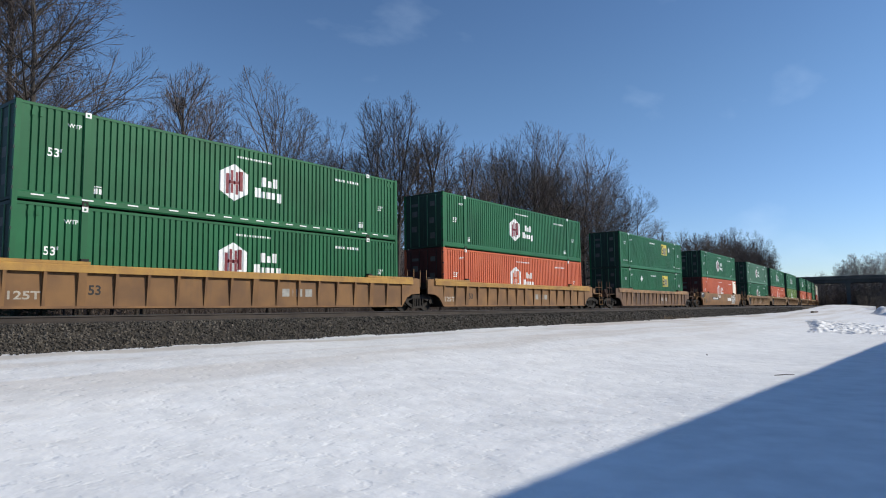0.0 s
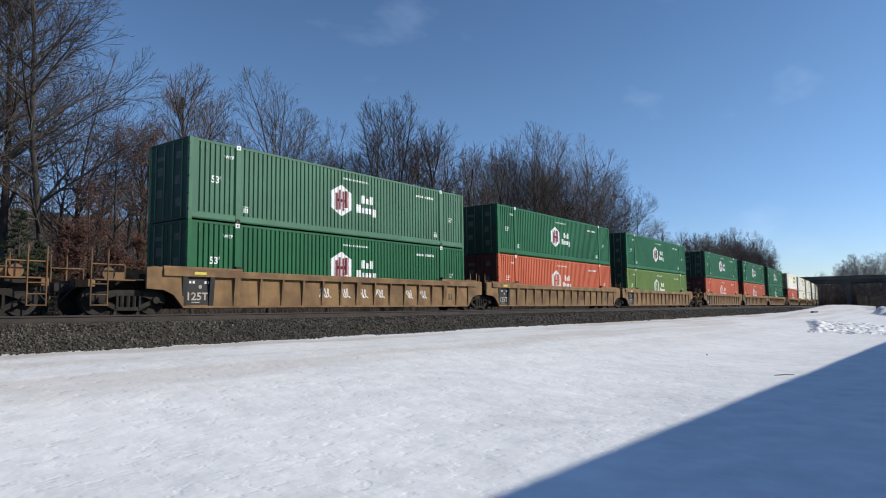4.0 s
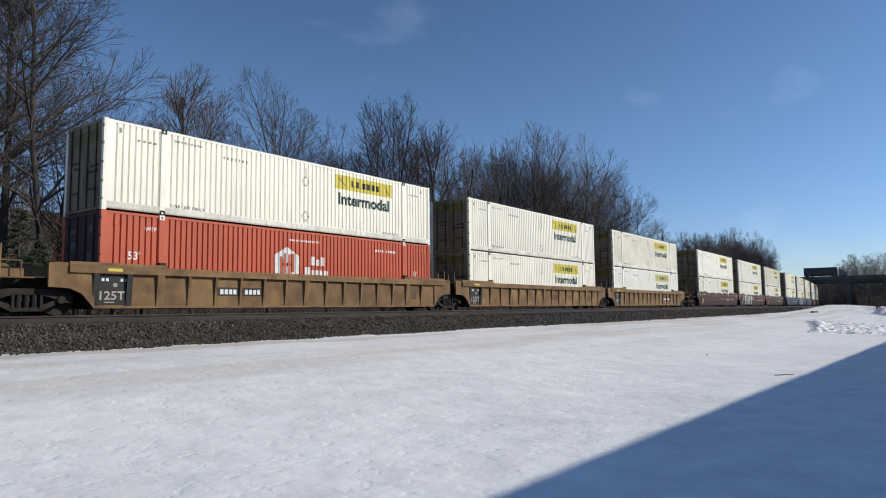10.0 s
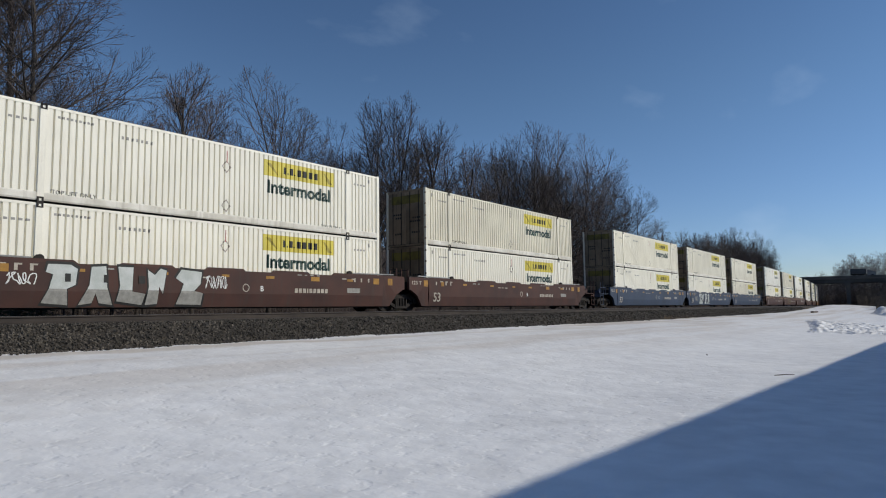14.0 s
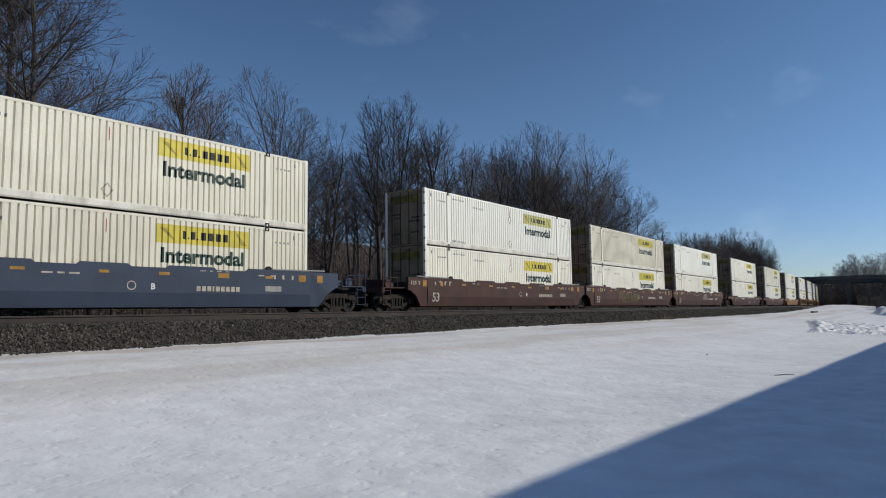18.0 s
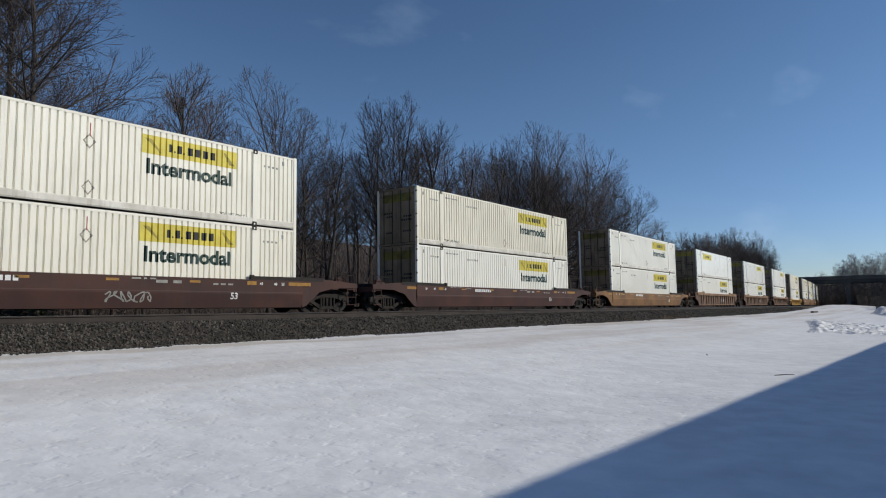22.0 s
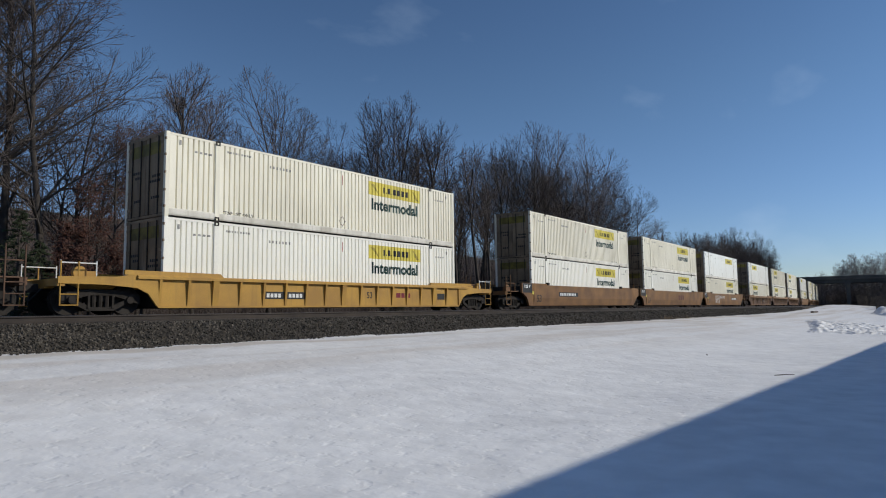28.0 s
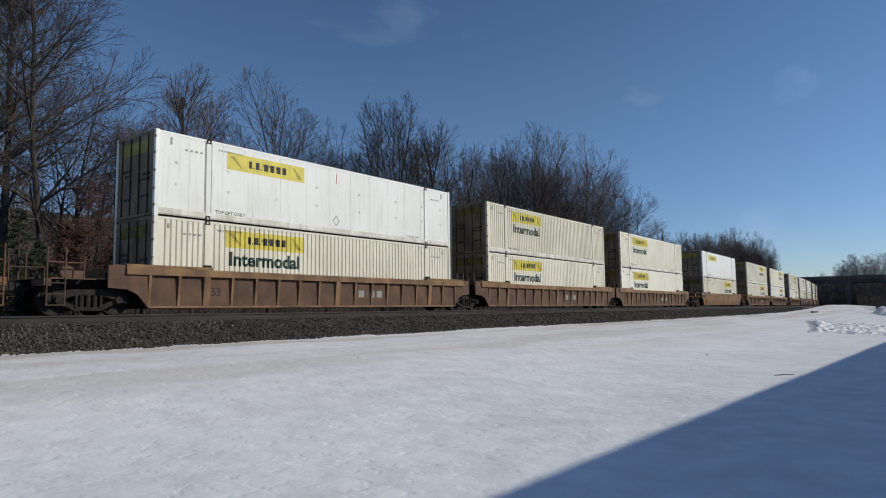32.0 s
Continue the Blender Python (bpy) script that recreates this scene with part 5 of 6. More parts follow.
def segments(segs):
    m = Mesh()
    for a, b, r0, r1, n in segs:
        d = (b - a).normalized()
        u = d.orthogonal().normalized()
        w = d.cross(u)
        k = len(m.v)
        if n == 1:                                          # a twig's tip
            u = (u + w * ((k * 0.61) % 2 - 1)).normalized()
            m.v += [tuple(a - u * r0), tuple(a + u * r0), tuple(b)]
            m.f.append((k, k + 1, k + 2))
            continue
        if n == 2:                                          # the finest twigs are slips of bark
            u = (u + w * ((k * 0.37) % 2 - 1)).normalized()
            m.v += [tuple(a - u * r0), tuple(a + u * r0), tuple(b + u * r1), tuple(b - u * r1)]
            m.f.append((k, k + 1, k + 2, k + 3))
            continue
        for p, r in ((a, r0), (b, r1)):
            for i in range(n):
                q = 2 * math.pi * i / n
                m.v.append(tuple(p + u * (r * math.cos(q)) + w * (r * math.sin(q))))
        m.f += [(k + i, k + (i + 1) % n, k + n + (i + 1) % n, k + n + i) for i in range(n)]
    return m


def raw(name, m, material, smooth=True):
    me = bpy.data.meshes.new(name)
    me.from_pydata(m.v, [], m.f)
    me.polygons.foreach_set("use_smooth", [smooth] * len(me.polygons))
    me.materials.append(material)
    return me


def tree_kinds(rows, thin, fine=4, dense=1.0, bark=None, twig=None, label="leafless deciduous tree with dark bark at the wood's edge"):
    """Each row: seed, crown's width, height of the lowest limbs, height of the stem, limbs, slant."""
    made = []
    for seed, wide, base, stem, limbs, splay in rows:
        wood, twigs = grow(seed, 16.0, wide, base, stem, limbs, splay, thin, fine, dense)
        ob = thing("bare_tree", label, "tree", "bare trees behind the tracks")
        part("trunk", raw("trunk", segments(wood), bark or BARK), None, ob)
        part("crown", raw("crown", segments(twigs), twig or TWIG), None, ob, "fine bare branches")
        made.append(ob)
    return made


FAN, SPIRE, NARROW, DOME, TWIN, OPEN = range(6)
NEAR_TREES = tree_kinds(((1, 0.24, 0.24, 0.46, 13, 0.76), (2, 0.20, 0.26, 0.78, 25, 0.66), (3, 0.13, 0.40, 0.66, 12, 0.46), (4, 0.28, 0.18, 0.52, 22, 0.98),
                         (5, 0.165, 0.30, 0.50, 12, 0.58), (6, 0.27, 0.22, 0.80, 22, 0.92)), 1.2)
BACK_TREES = tree_kinds(((7, 0.17, 0.42, 0.68, 10, 0.55), (8, 0.21, 0.36, 0.60, 10, 0.60), (9, 0.14, 0.46, 0.74, 10, 0.50)), 1.6, 4, 0.72)
# far trees, their sunlit haze carried by the bark colour
PALE_TREES = tree_kinds(((11, 0.30, 0.18, 0.50, 13, 0.80), (12, 0.26, 0.20, 0.56, 12, 0.70)), 2.8, 4, 0.9, SUNLIT_BARK, SUNLIT_BARK,
                        "leafless tree beyond the road bridge, sun and haze in its pale colour")
tree_rng = random.Random(12)
used = set()


def plant(s, off, height, kinds, k=None, girth=None):
    p, _ = line(s, off)
    k = tree_rng.randrange(len(kinds)) if k is None else k
    m = Matrix.Translation((p.x, p.y, ground_z(s, off) - 0.05)) @ Matrix.Rotation(tree_rng.uniform(0, 6.28), 4, "Z")
    if kinds[k].name in used:
        ob = copy_thing(kinds[k], m)
    else:
        used.add(kinds[k].name)
        ob = kinds[k]
        ob.matrix_basis = m
    q = height / 16.0
    w = q * (tree_rng.uniform(0.9, 1.1) if girth is None else girth)
    ob.scale = (w, w, q)
    return ob


# the trees that stand out along the wood's edge: place along the line, distance behind it, height, habit, girth
for s, off, h, k, g in ((9.0, 12.0, 20.0, OPEN, 0.9), (12.7, 11.4, 18.4, OPEN, 0.9), (12.4, 15.5, 18.6, SPIRE, 1.1), (15.4, 14.0, 15.2, FAN, 0.9), (11.4, 18.5, 20.0, FAN, 1.0), (17.6, 12.5, 11.4, NARROW, 1.1),
                        (20.3, 11.5, 14.9, SPIRE, 0.92), (23.4, 14.5, 14.0, FAN, 0.85), (26.0, 12.4, 16.4, FAN, 1.0), (29.6, 13.5, 14.8, DOME, 0.72), (32.6, 14.0, 13.6, NARROW, 1.1),
                        (37.0, 12.4, 17.6, TWIN, 1.05), (38.8, 12.8, 18.4, TWIN, 1.0), (42.2, 14.0, 16.0, NARROW, 1.0), (44.6, 12.6, 17.7, NARROW, 1.1), (47.6, 13.0, 16.2, TWIN, 0.9),
                        (50.6, 12.6, 17.0, NARROW, 0.95), (53.4, 13.0, 16.8, TWIN, 0.8), (57.2, 13.0, 18.6, NARROW, 1.1), (60.6, 12.5, 20.4, DOME, 0.72), (64.4, 13.0, 20.8, FAN, 0.85),
                        (69.0, 13.0, 21.2, DOME, 0.80), (74.6, 12.6, 22.0, DOME, 1.0), (80.2, 13.0, 21.4, FAN, 1.05), (86.0, 12.5, 19.4, DOME, 0.95), (92.0, 12.0, 16.2, DOME, 1.0), (66.5, 15.5, 20.6, DOME, 0.8), (72.0, 16.0, 21.4, FAN, 1.0), (77.5, 16.0, 21.4, DOME, 0.9), (62.6, 16.0, 20.0, FAN, 0.9),
                        (34.8, 16.0, 15.6, FAN, 0.8), (40.6, 16.0, 16.6, FAN, 0.75), (22.0, 16.5, 14.2, FAN, 0.8), (83.5, 15.5, 19.6, DOME, 0.9)):
    plant(s, off, h * 1.03, NEAR_TREES, k, g * 1.08)

WOOD_H = [(2, 15), (14, 13.5), (18, 11.5), (23, 12), (30, 12.5), (37, 13.5), (45, 14), (52, 14.5), (60, 17), (70, 18.5), (80, 18), (88, 16), (95, 13), (104, 11.0), (128, 12.5),
          (145, 16), (160, 18), (185, 20.5), (215, 21.5), (250, 21)]


def wood_height(s):
    return float(np.interp(s, [a for a, _ in WOOD_H], [b for _, b in WOOD_H]))


s = 4.0
while s < 246:
    for off, keep in ((17.0, 0.95), (20.0, 0.6), (23.0, 0.9), (31.0, 0.9)):
        if tree_rng.random() < keep:
            h = wood_height(s) * tree_rng.uniform(0.82, 1.04) * (1 + 0.006 * (off - 13))
            plant(s + tree_rng.uniform(-1.6, 1.6) + (off % 7) * 0.6, off + tree_rng.uniform(-2.0, 2.0), h, BACK_TREES)
    if s > 96 and tree_rng.random() < 0.9:
        plant(s, 13 + tree_rng.uniform(-1, 2), wood_height(s) * tree_rng.uniform(0.9, 1.08), NEAR_TREES, tree_rng.choice((FAN, DOME, DOME)))
    s += 4.6 if s < 100 else 8.0
# beyond the bridge, on both sides of the line
for i in range(20):
    off = -8.5 - 46 * i / 20
    plant(246 + tree_rng.uniform(0, 26), off + tree_rng.uniform(-1, 0.5), (18.0 if off < -12 else 16.0) * tree_rng.uniform(0.85, 1.08), PALE_TREES)
for i in range(14):
    plant(250 + 9.0 * i, 8.5 + tree_rng.uniform(0, 16), 16 * tree_rng.uniform(0.8, 1.1), BACK_TREES)
for i in range(12):
    plant(310 + 4.0 * i, -6 + tree_rng.uniform(-6, 10), 15 * tree_rng.uniform(0.8, 1.1), BACK_TREES)
# scrub on the slope of the road
for i in range(14):
    plant(207 + tree_rng.uniform(-9, 11), -13.5 - 2.6 * i + tree_rng.uniform(-1, 1), tree_rng.uniform(3.0, 6.5), BACK_TREES)
# outside the view: trees added to block low sky light on the container ends
for i in range(14):
    plant(-6.0 - 11.0 * i, 14 + tree_rng.uniform(-2, 8), 16 * tree_rng.uniform(0.85, 1.1), BACK_TREES)


def thicket(name, count, s0, s1, o0, o1, low, high, thick, seed, bend=1.35, bark=None):
    """Thin understorey stems and saplings."""
    rng = random.Random(seed)
    segs = []
    for i in range(count):
        s = s0 + (s1 - s0) * rng.random() ** bend
        off = o0 + (o1 - o0) * rng.random()
        p, _ = line(s, off)
        p.z = ground_z(s, off) - 0.1
        h = rng.uniform(low, high)
        d = Vector((rng.gauss(0, 0.14), rng.gauss(0, 0.14), 1)).normalized()
        top = p + d * h
        r = thick * rng.uniform(0.6, 1.4)
        segs.append((p, p.lerp(top, 0.55), r, r * 0.7, 3))
        segs.append((p.lerp(top, 0.55), top + Vector((rng.gauss(0, 0.2), rng.gauss(0, 0.2), 0)), r * 0.7, r * 0.25, 2))
        for k in range(10):
            q = p.lerp(top, rng.uniform(0.12, 0.98))
            e = q + Vector((rng.gauss(0, 0.55), rng.gauss(0, 0.55), rng.uniform(0.1, 0.9))) * (0.25 + h * 0.16)
            segs.append((q, e, r * 0.6, r * 0.25, 2))
    return tagged(new(name, raw(name, segments(segs), bark or TWIG)), "tangled bare brown saplings and brush", "brush", kind="stuff")


thicket("undergrowth", 3000, 4, 110, 10.5, 16, 0.8, 3.2, 0.013, 5)
thicket("undergrowth", 4200, 2, 130, 16, 36, 2.5, 10.0, 0.021, 6)
thicket("undergrowth", 3600, 6, 235, 34, 60, 4.0, 10.0, 0.045, 7, 1.0)
thicket("undergrowth", 1500, 100, 235, 10.5, 34, 2.0, 8.0, 0.034, 8, 1.0)
thicket("undergrowth", 3000, 244, 440, -22, -6.5, 3.0, 9.0, 0.060, 9, 1.3)
thicket("undergrowth", 2600, 256, 346, -44, -6.5, 2.5, 6.0, 0.085, 12, 1.0)
thicket("undergrowth", 1500, 380, 580, -36, -6.5, 5.0, 12.0, 0.13, 13, 1.0)
thicket("undergrowth", 700, 244, 320, 7.0, 24, 3.0, 9.0, 0.045, 10, 1.2)
thicket("undergrowth", 2600, 195, 220, -62, -11.5, 2.0, 6.0, 0.036, 11, 1.0, BARK)


def oak(s, off, height, seed):
    """A young oak that keeps its withered leaves."""
    wood, twigs = grow(seed, height, 0.24, 0.22, 0.75, 12, 0.75, 0.8)
    rng = random.Random(seed)
    ob = thing("young_oak", "young oak holding withered red-brown leaves", "tree", "young oaks with dead leaves")
    part("trunk", raw("trunk", segments(wood), BARK), None, ob)
    part("branchwork", raw("branchwork", segments(twigs), TWIG), None, ob)
    m = Mesh()
    for i in range(2600):
        a, b, _, _, _ = rng.choice(twigs)
        c = a.lerp(b, rng.random()) + Vector((rng.gauss(0, 0.05), rng.gauss(0, 0.05), -0.03))
        u = Vector((rng.gauss(0, 1), rng.gauss(0, 1), rng.gauss(0, 1))).normalized()
        w = u.orthogonal().normalized()
        l, h = rng.uniform(0.045, 0.085), rng.uniform(0.025, 0.045)
        k = len(m.v)
        m.v += [tuple(c - u * l), tuple(c + w * h), tuple(c + u * l), tuple(c - w * h)]
        m.f.append((k, k + 1, k + 2, k + 3))
    part("foliage", raw("foliage", m, OAKLEAF, False), None, ob, "withered red-brown leaves")
    p, _ = line(s, off)
    ob.matrix_basis = Matrix.Translation((p.x, p.y, ground_z(s, off)))
    return ob


for s, off, h, sd in ((13.1, 9.6, 5.4, 31), (14.1, 10.4, 7.8, 32), (15.3, 10.4, 10.4, 33), (12.6, 9.2, 4.4, 34), (14.6, 9.0, 4.2, 35), (16.2, 9.4, 5.0, 36), (17.4, 11.5, 11.5, 37)):
    oak(s, off, h, sd)


def evergreen(s, off, height, seed):
    rng = random.Random(seed)
    ob = thing("evergreen_tree", "small dark green conifer at the edge of the wood", "tree")
    part("trunk", Mesh().tube((0, 0, -0.2), (0, 0, height), 0.09, 0.02, 8), BARK, ob)
    m, sg = Mesh(), []
    for i in range(95):
        f = (i + rng.random()) / 95
        z = 0.25 + (height - 0.3) * f
        L = (1 - f) ** 0.8 * height * 0.33 * rng.uniform(0.7, 1.15) + 0.08
        a = rng.uniform(0, 6.283)
        e = Vector((math.cos(a), math.sin(a), -0.12)) * L
        base = Vector((0, 0, z))
        sg.append((base, base + e, 0.014, 0.005, 3))
        for k in range(40):
            c = base + e * (0.15 + 0.85 * rng.random())
            d = (Vector((math.cos(a), math.sin(a), 0)) + Vector((rng.gauss(0, 0.8), rng.gauss(0, 0.8), rng.gauss(0.1, 0.4)))).normalized()
            w = d.orthogonal().normalized()
            q = len(m.v)
            l = rng.uniform(0.10, 0.22)
            m.v += [tuple(c), tuple(c + d * l * 0.5 + w * 0.03), tuple(c + d * l), tuple(c + d * l * 0.5 - w * 0.03)]
            m.f.append((q, q + 1, q + 2, q + 3))
    part("branchwork", raw("branchwork", segments(sg), BARK), None, ob)
    part("foliage", raw("foliage", m, NEEDLE, False), None, ob, "dark green needles")
    p, _ = line(s, off)
    ob.matrix_basis = Matrix.Translation((p.x, p.y, ground_z(s, off)))


for s, off, h, sd in ((10.3, 8.2, 5.3, 1), (11.5, 9.2, 4.2, 2), (9.2, 9.6, 5.6, 3), (37.5, 11.5, 3.2, 4)):
    evergreen(s, off, h, sd)

# ---- small things on the snow ----
def snow_bank():
    """A ploughed ridge of broken snow with flat dark lumps."""
    m, nx, ny = Mesh(), 190, 90
    for i in range(nx):
        for j in range(ny):
            u, v = i / (nx - 1), j / (ny - 1)
            x = 36.0 + 26.0 * u
            y = x * (0.04 + 0.155 * v) + 0.4
            e = min(1.0, 5 * u, 5 * (1 - u), 5 * v, 5 * (1 - v))
            lump = 0.5 * max(0.0, noise.noise(Vector((x * 0.35, y * 1.1, 0))) + 0.15)
            slab = max(0.0, 0.55 - 2.2 * abs(noise.noise(Vector((x * 0.9, y * 2.6, 4)))))          # broken plates
            crumb = 0.5 * noise.noise(Vector((x * 2.6, y * 5.5, 9)))
            m.v.append((x, y, ground_z(x, y - LAT) - 0.14 - 0.35 * (1 - e) + e * (0.08 + 0.30 * lump + 0.20 * slab + 0.10 * crumb)))
    for i in range(nx - 1):
        for j in range(ny - 1):
            a = i * ny + j
            m.f.append((a, a + 1, a + 1 + ny, a + ny))
    surface("snow_bank", m, SNOW, "ploughed ridge of lumpy old snow", "snow bank", kind="stuff")
    rng = random.Random(8)
    d = Mesh()
    for i in range(9):
        x = rng.uniform(41, 58)
        y = x * rng.uniform(0.06, 0.15) + 0.4
        z = ground_z(x, y - LAT)
        w, h = rng.uniform(0.10, 0.30), rng.uniform(0.03, 0.05)
        k = len(d.v)
        d.v += [(x + w * 1.6 * math.cos(q) * rng.uniform(0.7, 1.2), y + w * math.sin(q) * rng.uniform(0.7, 1.2), z - 0.08) for q in (0, 1.05, 2.1, 3.14, 4.2, 5.2)] + [(x, y, z + h)]
        d.f += [(k + q, k + (q + 1) % 6, k + 6) for q in range(6)]
    for x0, y0 in ((81.0, 14.2), (84.5, 14.9), (87.0, 15.0)):
        z = ground_z(x0, y0 - LAT - 1)
        d.box(x0 - 1.2, x0 + 1.2, y0 - 0.2, y0 + 0.1, z - 0.1, z + 0.055)
    surface("earth_clods", d, LITTER, "flat dark lumps and slabs in the snow ridge", "earth", kind="stuff", smooth=False)


snow_bank()


def snow_heap():
    """A tall heap that the plough pushed up, earth showing on its crest."""
    m, nx, ny = Mesh(), 44, 44
    for i in range(nx):
        for j in range(ny):
            u, v = 2 * i / (nx - 1) - 1, 2 * j / (ny - 1) - 1
            x, y = 92.0 + 9.0 * u, 4.9 + 5.2 * v
            q = max(0.0, 1 - u * u - v * v)
            z = ground_z(x, y - LAT) - 0.40 + 0.95 * (1 - (1 - min(1.0, q * 1.25)) ** 2) + 0.5 * min(1.0, 3 * q) * noise.noise(Vector((x * 0.5, y * 0.8, 2))) + 0.2 * noise.noise(Vector((x * 1.6, y * 1.9, 6)))
            m.v.append((x, y, z))
    for i in range(nx - 1):
        for j in range(ny - 1):
            a = i * ny + j
            m.f.append((a, a + 1, a + 1 + ny, a + ny))
    surface("snow_heap", m, SNOW, "tall ploughed heap of old snow at the field's far end", "snow bank", kind="stuff")


snow_heap()
thicket("undergrowth", 900, 103, 118, -23.0, -15.6, 0.5, 1.9, 0.022, 14, 1.0, BARK)


def dry_weeds():
    rng = random.Random(3)
    segs = []
    for s, off, n in ((41, -7.6, 26), (43, -7.4, 22), (45, -7.7, 16), (33.5, -8.2, 5), (92, -9.0, 30), (95, -8.6, 30)):
        for i in range(n):
            p, _ = line(s + rng.gauss(0, 0.6), off + rng.gauss(0, 0.15))
            p.z = ground_z(s, off) - 0.02
            segs.append((p, p + Vector((rng.gauss(0, 0.08), rng.gauss(0, 0.08), rng.uniform(0.12, 0.38))), 0.006, 0.002, 3))
    tagged(new("dry_weeds", raw("dry_weeds", segments(segs), GRASS_MAT)), "dry brown weed stalks poking through the snow", "weeds", kind="stuff")


dry_weeds()


def stick(x, y, long, turn):
    ob = thing("stick", "short dark stick lying on the snow", "stick")
    m = Mesh().tube((-long / 2, 0, 0.015), (long * 0.1, 0.02, 0.03), 0.012, 0.010).tube((long * 0.1, 0.02, 0.03), (long / 2, -0.01, 0.02), 0.010, 0.005)
    part("twig", m, TWIG, ob)
    ob.matrix_basis = pose(x, y, ground_z(x, y - LAT) - 0.01, 0, 0, turn)


stick(16.25, 3.50, 0.48, -42)
stick(19.9, 6.3, 0.12, 20)


# ---- paint sprayed or stencilled on single cars ----
def blob_letters(n, w, h, seed):
    """Fat rounded blocks, plain shapes in a row."""
    rng = random.Random(seed)
    vs, fs, x = [], [], 0.0
    step = w / n
    for i in range(n):
        k, c = len(vs), 14
        cx, cz = x + step * 0.5, h * 0.5
        for q in range(c):
            a = 2 * math.pi * q / c
            e = 0.82 + 0.24 * rng.random()
            ca, sa = math.cos(a), math.sin(a)
            sq = 1 / max(abs(ca), abs(sa)) ** 0.75
            vs.append((cx + step * 0.47 * e * ca * sq * 0.98, cz + h * 0.5 * min(e * sq, 1.0) * sa))
        fs.append(tuple(range(k, k + c)))
        x += step
    return vs, fs


def scrawl(n, w, h, thick, seed):
    """Loops of a thin spray line."""
    rng = random.Random(seed)
    pts = []
    for i in range(n * 8):
        u = i / (n * 8 - 1)
        pts.append((w * u + 0.5 * w / n * math.sin(i * 0.9 + rng.random() * 0.7), h * (0.5 + 0.46 * math.sin(i * 0.78 + 1.3 * math.sin(i * 0.31) + rng.random() * 0.5))))
    vs, fs = [], []
    for (a, b), (c, d) in zip(pts, pts[1:]):
        l = math.hypot(c - a, d - b) or 1
        nx, nz = -(d - b) / l * thick / 2, (c - a) / l * thick / 2
        k = len(vs)
        vs += [(a + nx, b + nz), (a - nx, b - nz), (c - nx, d - nz), (c + nx, d + nz)]
        fs.append((k, k + 1, k + 2, k + 3))
    return vs, fs


CHUNKS = [[(0, 0.05), (0.75, 0), (0.7, 0.4), (0.95, 0.5), (1.0, 0.9), (0.8, 1.0), (0.15, 1.0), (0.1, 0.8), (0.3, 0.75), (0.2, 0.4)],
          [(0, 0), (0.4, 0.05), (0.5, 0.3), (0.62, 0.05), (1.05, 0), (0.85, 0.45), (0.8, 1.0), (0.35, 0.97), (0.3, 0.5)],
          [(0.1, 0.1), (0.95, 0), (1.05, 0.3), (0.6, 0.36), (0.62, 1.0), (0.12, 1.0), (0.2, 0.5)],
          [(0, 0), (0.42, 0.03), (0.46, 0.5), (0.6, 0.3), (0.72, 0.95), (0.5, 1.0), (0.3, 0.82), (0.05, 0.95), (0.1, 0.5)],
          [(0.05, 0.02), (1.0, 0), (1.05, 0.34), (0.7, 0.4), (0.95, 0.6), (1.0, 0.95), (0.2, 1.0), (0, 0.75), (0.3, 0.6)]]


def chunks(order, w, h, cut=1.0, grow=0.0):
    """A row of fat flared shapes; cut keeps only their lower part, grow swells them."""
    vs, fs, step = [], [], w / len(order)
    for i, q in enumerate(order):
        pts = [(0.5 + (a - 0.5) * (1 + grow), 0.5 + (b - 0.5) * (1 + grow)) for a, b in CHUNKS[q]]
        kept = []
        for (a, b), (c, d) in zip(pts, pts[1:] + pts[:1]):
            if b <= cut:
                kept.append((a, b))
            if (b <= cut) != (d <= cut):
                f = (cut - b) / (d - b)
                kept.append((a + (c - a) * f, cut))
        k = len(vs)
        vs += [((i + 0.02 + a * 0.94) * step, b * h) for a, b in kept]
        fs.append(tuple(range(k, len(vs))))
    return vs, fs


CARS = [TRAIN[3 * i][1] for i in range(len(STACKS))]
SIDE = -1.492
tape = Mesh()
for i in range(22):
    tape.box(-7.6 + 0.70 * i, -7.6 + 0.70 * i + 0.34, -CW - 0.018, -CW, 0.185, 0.225)
tagged(part("reflective_tape", tape, W_INK, TRAIN[2][1], "dashes of white reflective tape"), kind="stuff")
# big silver throw-up with a grey lower half on a brown car
decal("spray_outline", chunks((0, 1, 2, 3, 4), 5.1, 1.18, 9, 0.14), -6.05, 0.30, SIDE, K_INK, CARS[14], label="black outline of sprayed fat shapes", lift=0.003)
decal("spray_fill", chunks((0, 1, 2, 3, 4), 5.1, 1.18), -6.05, 0.30, SIDE, SILVER_INK, CARS[14], label="silver sprayed fat shapes", lift=0.006)
decal("spray_shade", chunks((0, 1, 2, 3, 4), 5.1, 1.18, 0.40), -6.05, 0.30, SIDE, GREY_INK, CARS[14], lift=0.009)
decal("spray_hole", bars((0.16, 0.14, 0.22), 0.24, 0.95), -5.42, 0.98, SIDE, K_INK, CARS[14], lift=0.009)
decal("spray_tag", scrawl(5, 0.75, 0.36, 0.03, 5), -6.95, 0.86, SIDE, W_INK, CARS[14])
decal("spray_tag", scrawl(8, 0.85, 0.48, 0.025, 6), -0.85, 0.85, SIDE, W_INK, CARS[14])
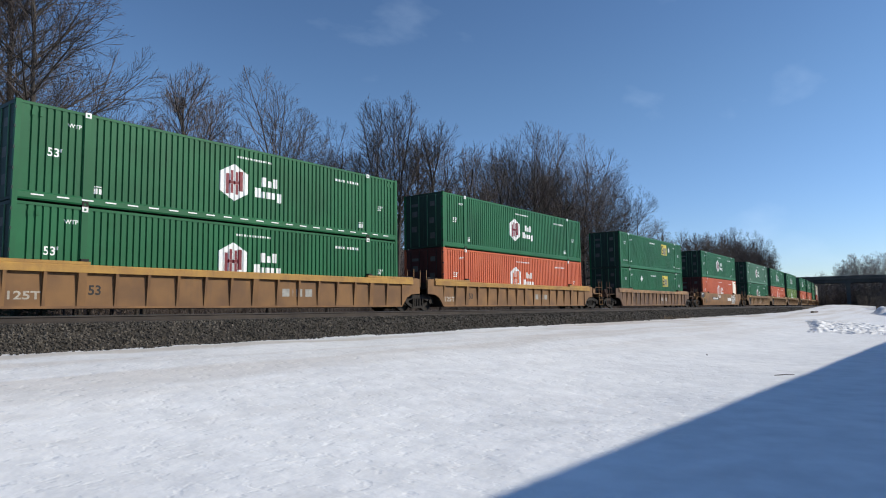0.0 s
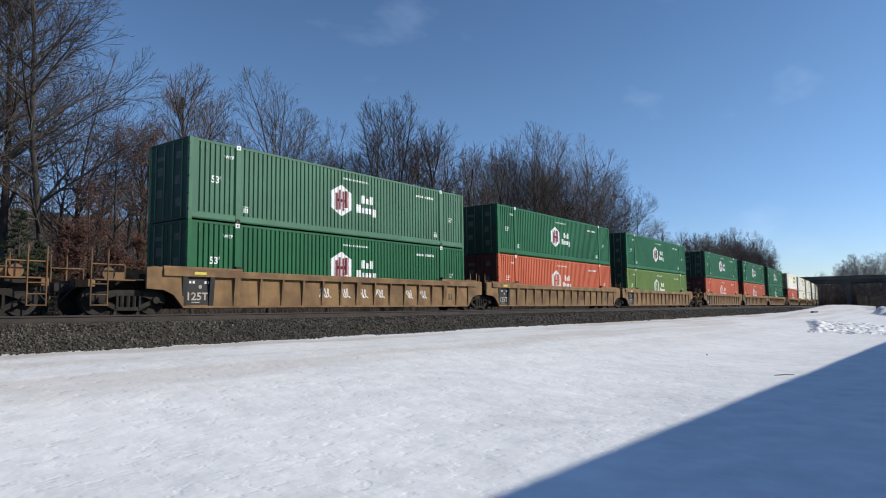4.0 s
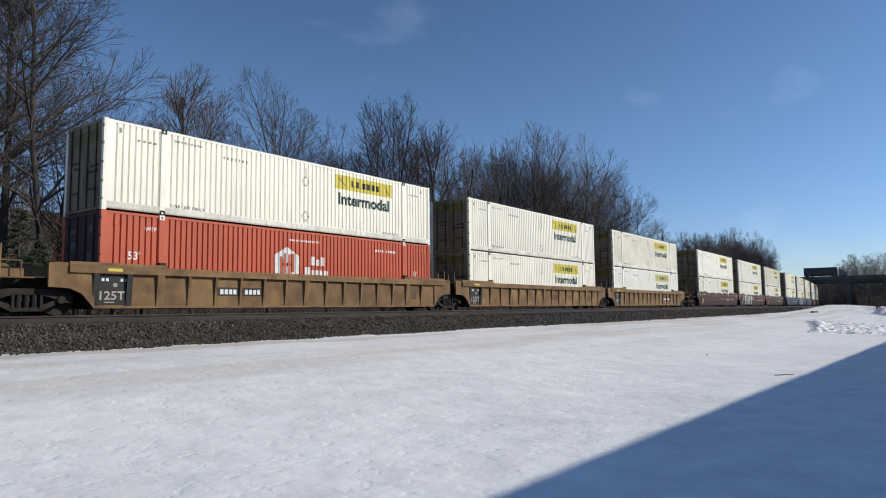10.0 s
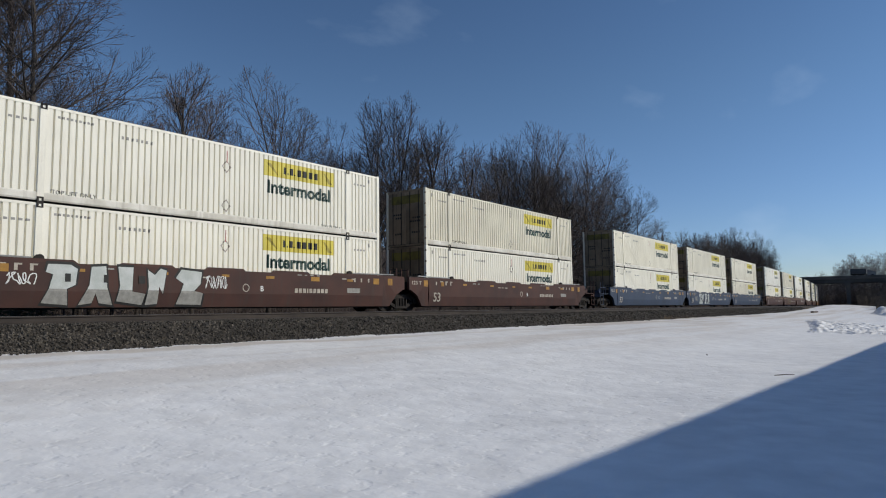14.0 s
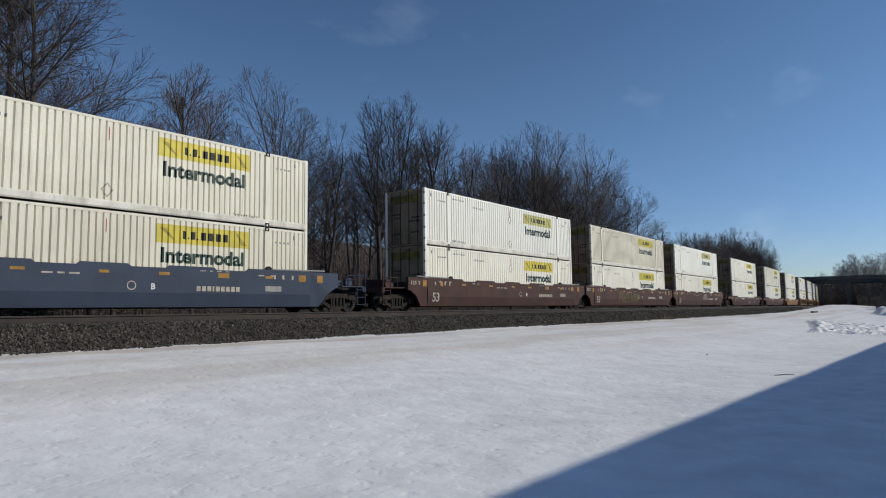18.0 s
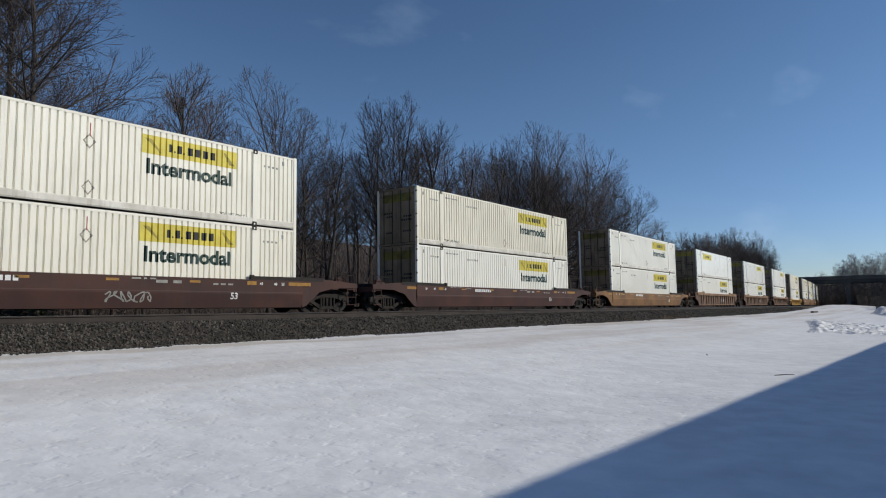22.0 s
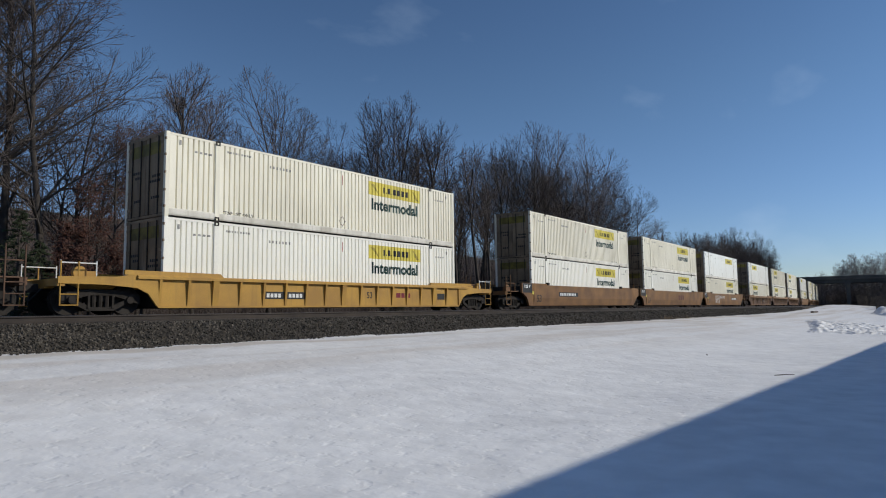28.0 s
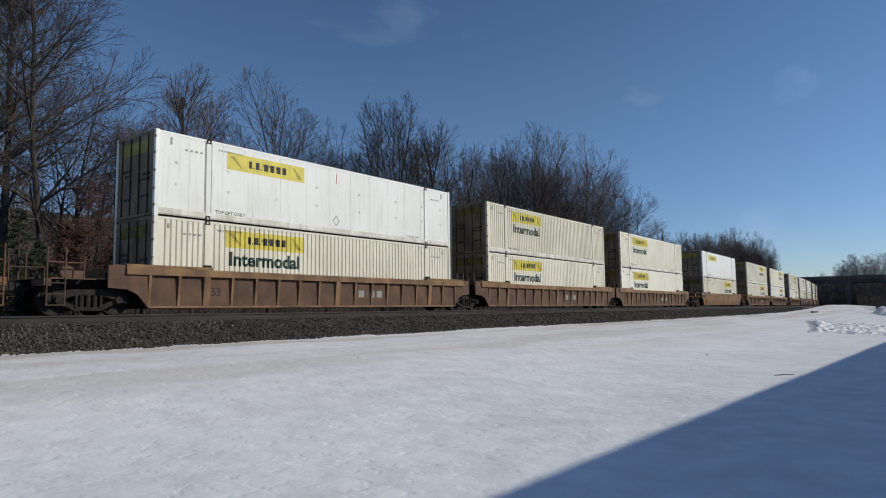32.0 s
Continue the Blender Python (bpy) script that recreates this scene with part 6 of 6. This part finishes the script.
# pale green-grey piece on a blue car
decal("spray_outline", chunks((4, 3, 0, 1), 4.2, 1.10, 9, 0.14), -5.1, 0.34, SIDE, K_INK, CARS[17], lift=0.003)
decal("spray_fill", chunks((4, 3, 0, 1), 4.2, 1.10), -5.1, 0.34, SIDE, SILVER_INK, CARS[17], label="pale sprayed block shapes", lift=0.006)
decal("spray_linework", scrawl(9, 3.7, 0.85, 0.05, 9), -4.85, 0.46, SIDE, K_INK, CARS[17], lift=0.009)
decal("spray_tag", scrawl(5, 1.1, 0.55, 0.05, 10), -6.7, 0.62, SIDE, GREY_INK, CARS[17])
decal("size_letter", letters("C", 0.2), 0.25, 0.84, SIDE, W_INK, CARS[17])
# olive outlines on a brown car
decal("spray_linework", scrawl(9, 3.3, 1.0, 0.04, 11), -3.6, 0.38, SIDE, OLIVE_INK, CARS[20], label="olive sprayed line work")
decal("spray_linework", scrawl(7, 1.2, 0.75, 0.03, 12), -0.45, 0.45, SIDE, OLIVE_INK, CARS[20])
decal("spray_linework", scrawl(9, 1.55, 0.62, 0.035, 13), 0.95, 0.78, SIDE, GREY_INK, CARS[21])
decal("spray_linework", scrawl(6, 1.5, 0.36, 0.045, 14), 0.57, 0.38, -1.482, GREY_INK, CARS[22])
# white line work on a tan car
decal("spray_linework", scrawl(9, 2.3, 0.95, 0.035, 15), -5.1, 0.38, SIDE, W_INK, CARS[31])
decal("spray_linework", scrawl(8, 2.3, 0.28, 0.03, 16), -2.7, 0.98, SIDE, W_INK, CARS[31])
for car, x in ((29, -4.8), (31, 3.0), (3, -4.9)):
    plate = part("number_plate", Mesh().box(x, x + 2.9, SIDE - 0.004, SIDE + 0.01, 0.82, 1.10), BLACK, CARS[car], "dark plate with a row of plain bars")
    decal("number_strip", bars((0.16, 0.16, 0.16, 0.16, 0.02, 0.16, 0.16, 0.16, 0.16, 0.16, 0.16), 0.17, 0.07), x + 0.2, 0.875, SIDE - 0.004, W_INK, plate)
# stencilled bars and a small piece on the single tan car
decal("spray_outline", blob_letters(4, 2.0, 1.14, 17), 4.4, 0.30, SIDE, W_INK, CARS[3])
decal("spray_linework", scrawl(8, 1.8, 0.95, 0.06, 18), 4.5, 0.40, SIDE, K_INK, CARS[3], lift=0.007)
decal("word_strip", bars((0.44, 0.44, 0.5), 0.34, 0.12), 2.35, 0.72, SIDE, W_INK, CARS[3])
decal("spray_tag", scrawl(6, 1.4, 0.4, 0.04, 19), -2.5, 1.02, SIDE, W_INK, CARS[3])
for i, x in enumerate((-2.2, -1.1, 0.0, 1.1, 3.1, 4.15)):
    decal("spray_tag", scrawl(4, 0.62, 0.42, 0.035, 20 + i), x, 0.58, -1.375, W_INK, CARS[4])
for car, x in ((30, 0.75),):
    decal("word_strip", bars((0.5, 0.5, 0.5), 0.44, 0.14), x, 0.72, SIDE, DULL_RED, CARS[car])
for car, x in ((5, 2.1), (11, 1.1), (8, 2.15)):
    decal("word_strip", bars((0.22, 0.22, 0.24), 0.34, 0.07), x + 0.08, 0.60, -1.375, DULL_RED, CARS[car])
for car, x in ((10, -4.0), (12, 3.2)):
    for q in (0, 1):
        plate = part("number_plate", Mesh().box(x + 1.03 * q, x + 1.03 * q + 0.92, -1.383, -1.37, 0.62, 0.92), BLACK, CARS[car], "black plate with a row of plain bars")
        decal("number_strip", bars((0.13, 0.13, 0.13, 0.13), 0.17, 0.05), x + 1.03 * q + 0.1, 0.68, -1.383, W_INK, plate)

motions()
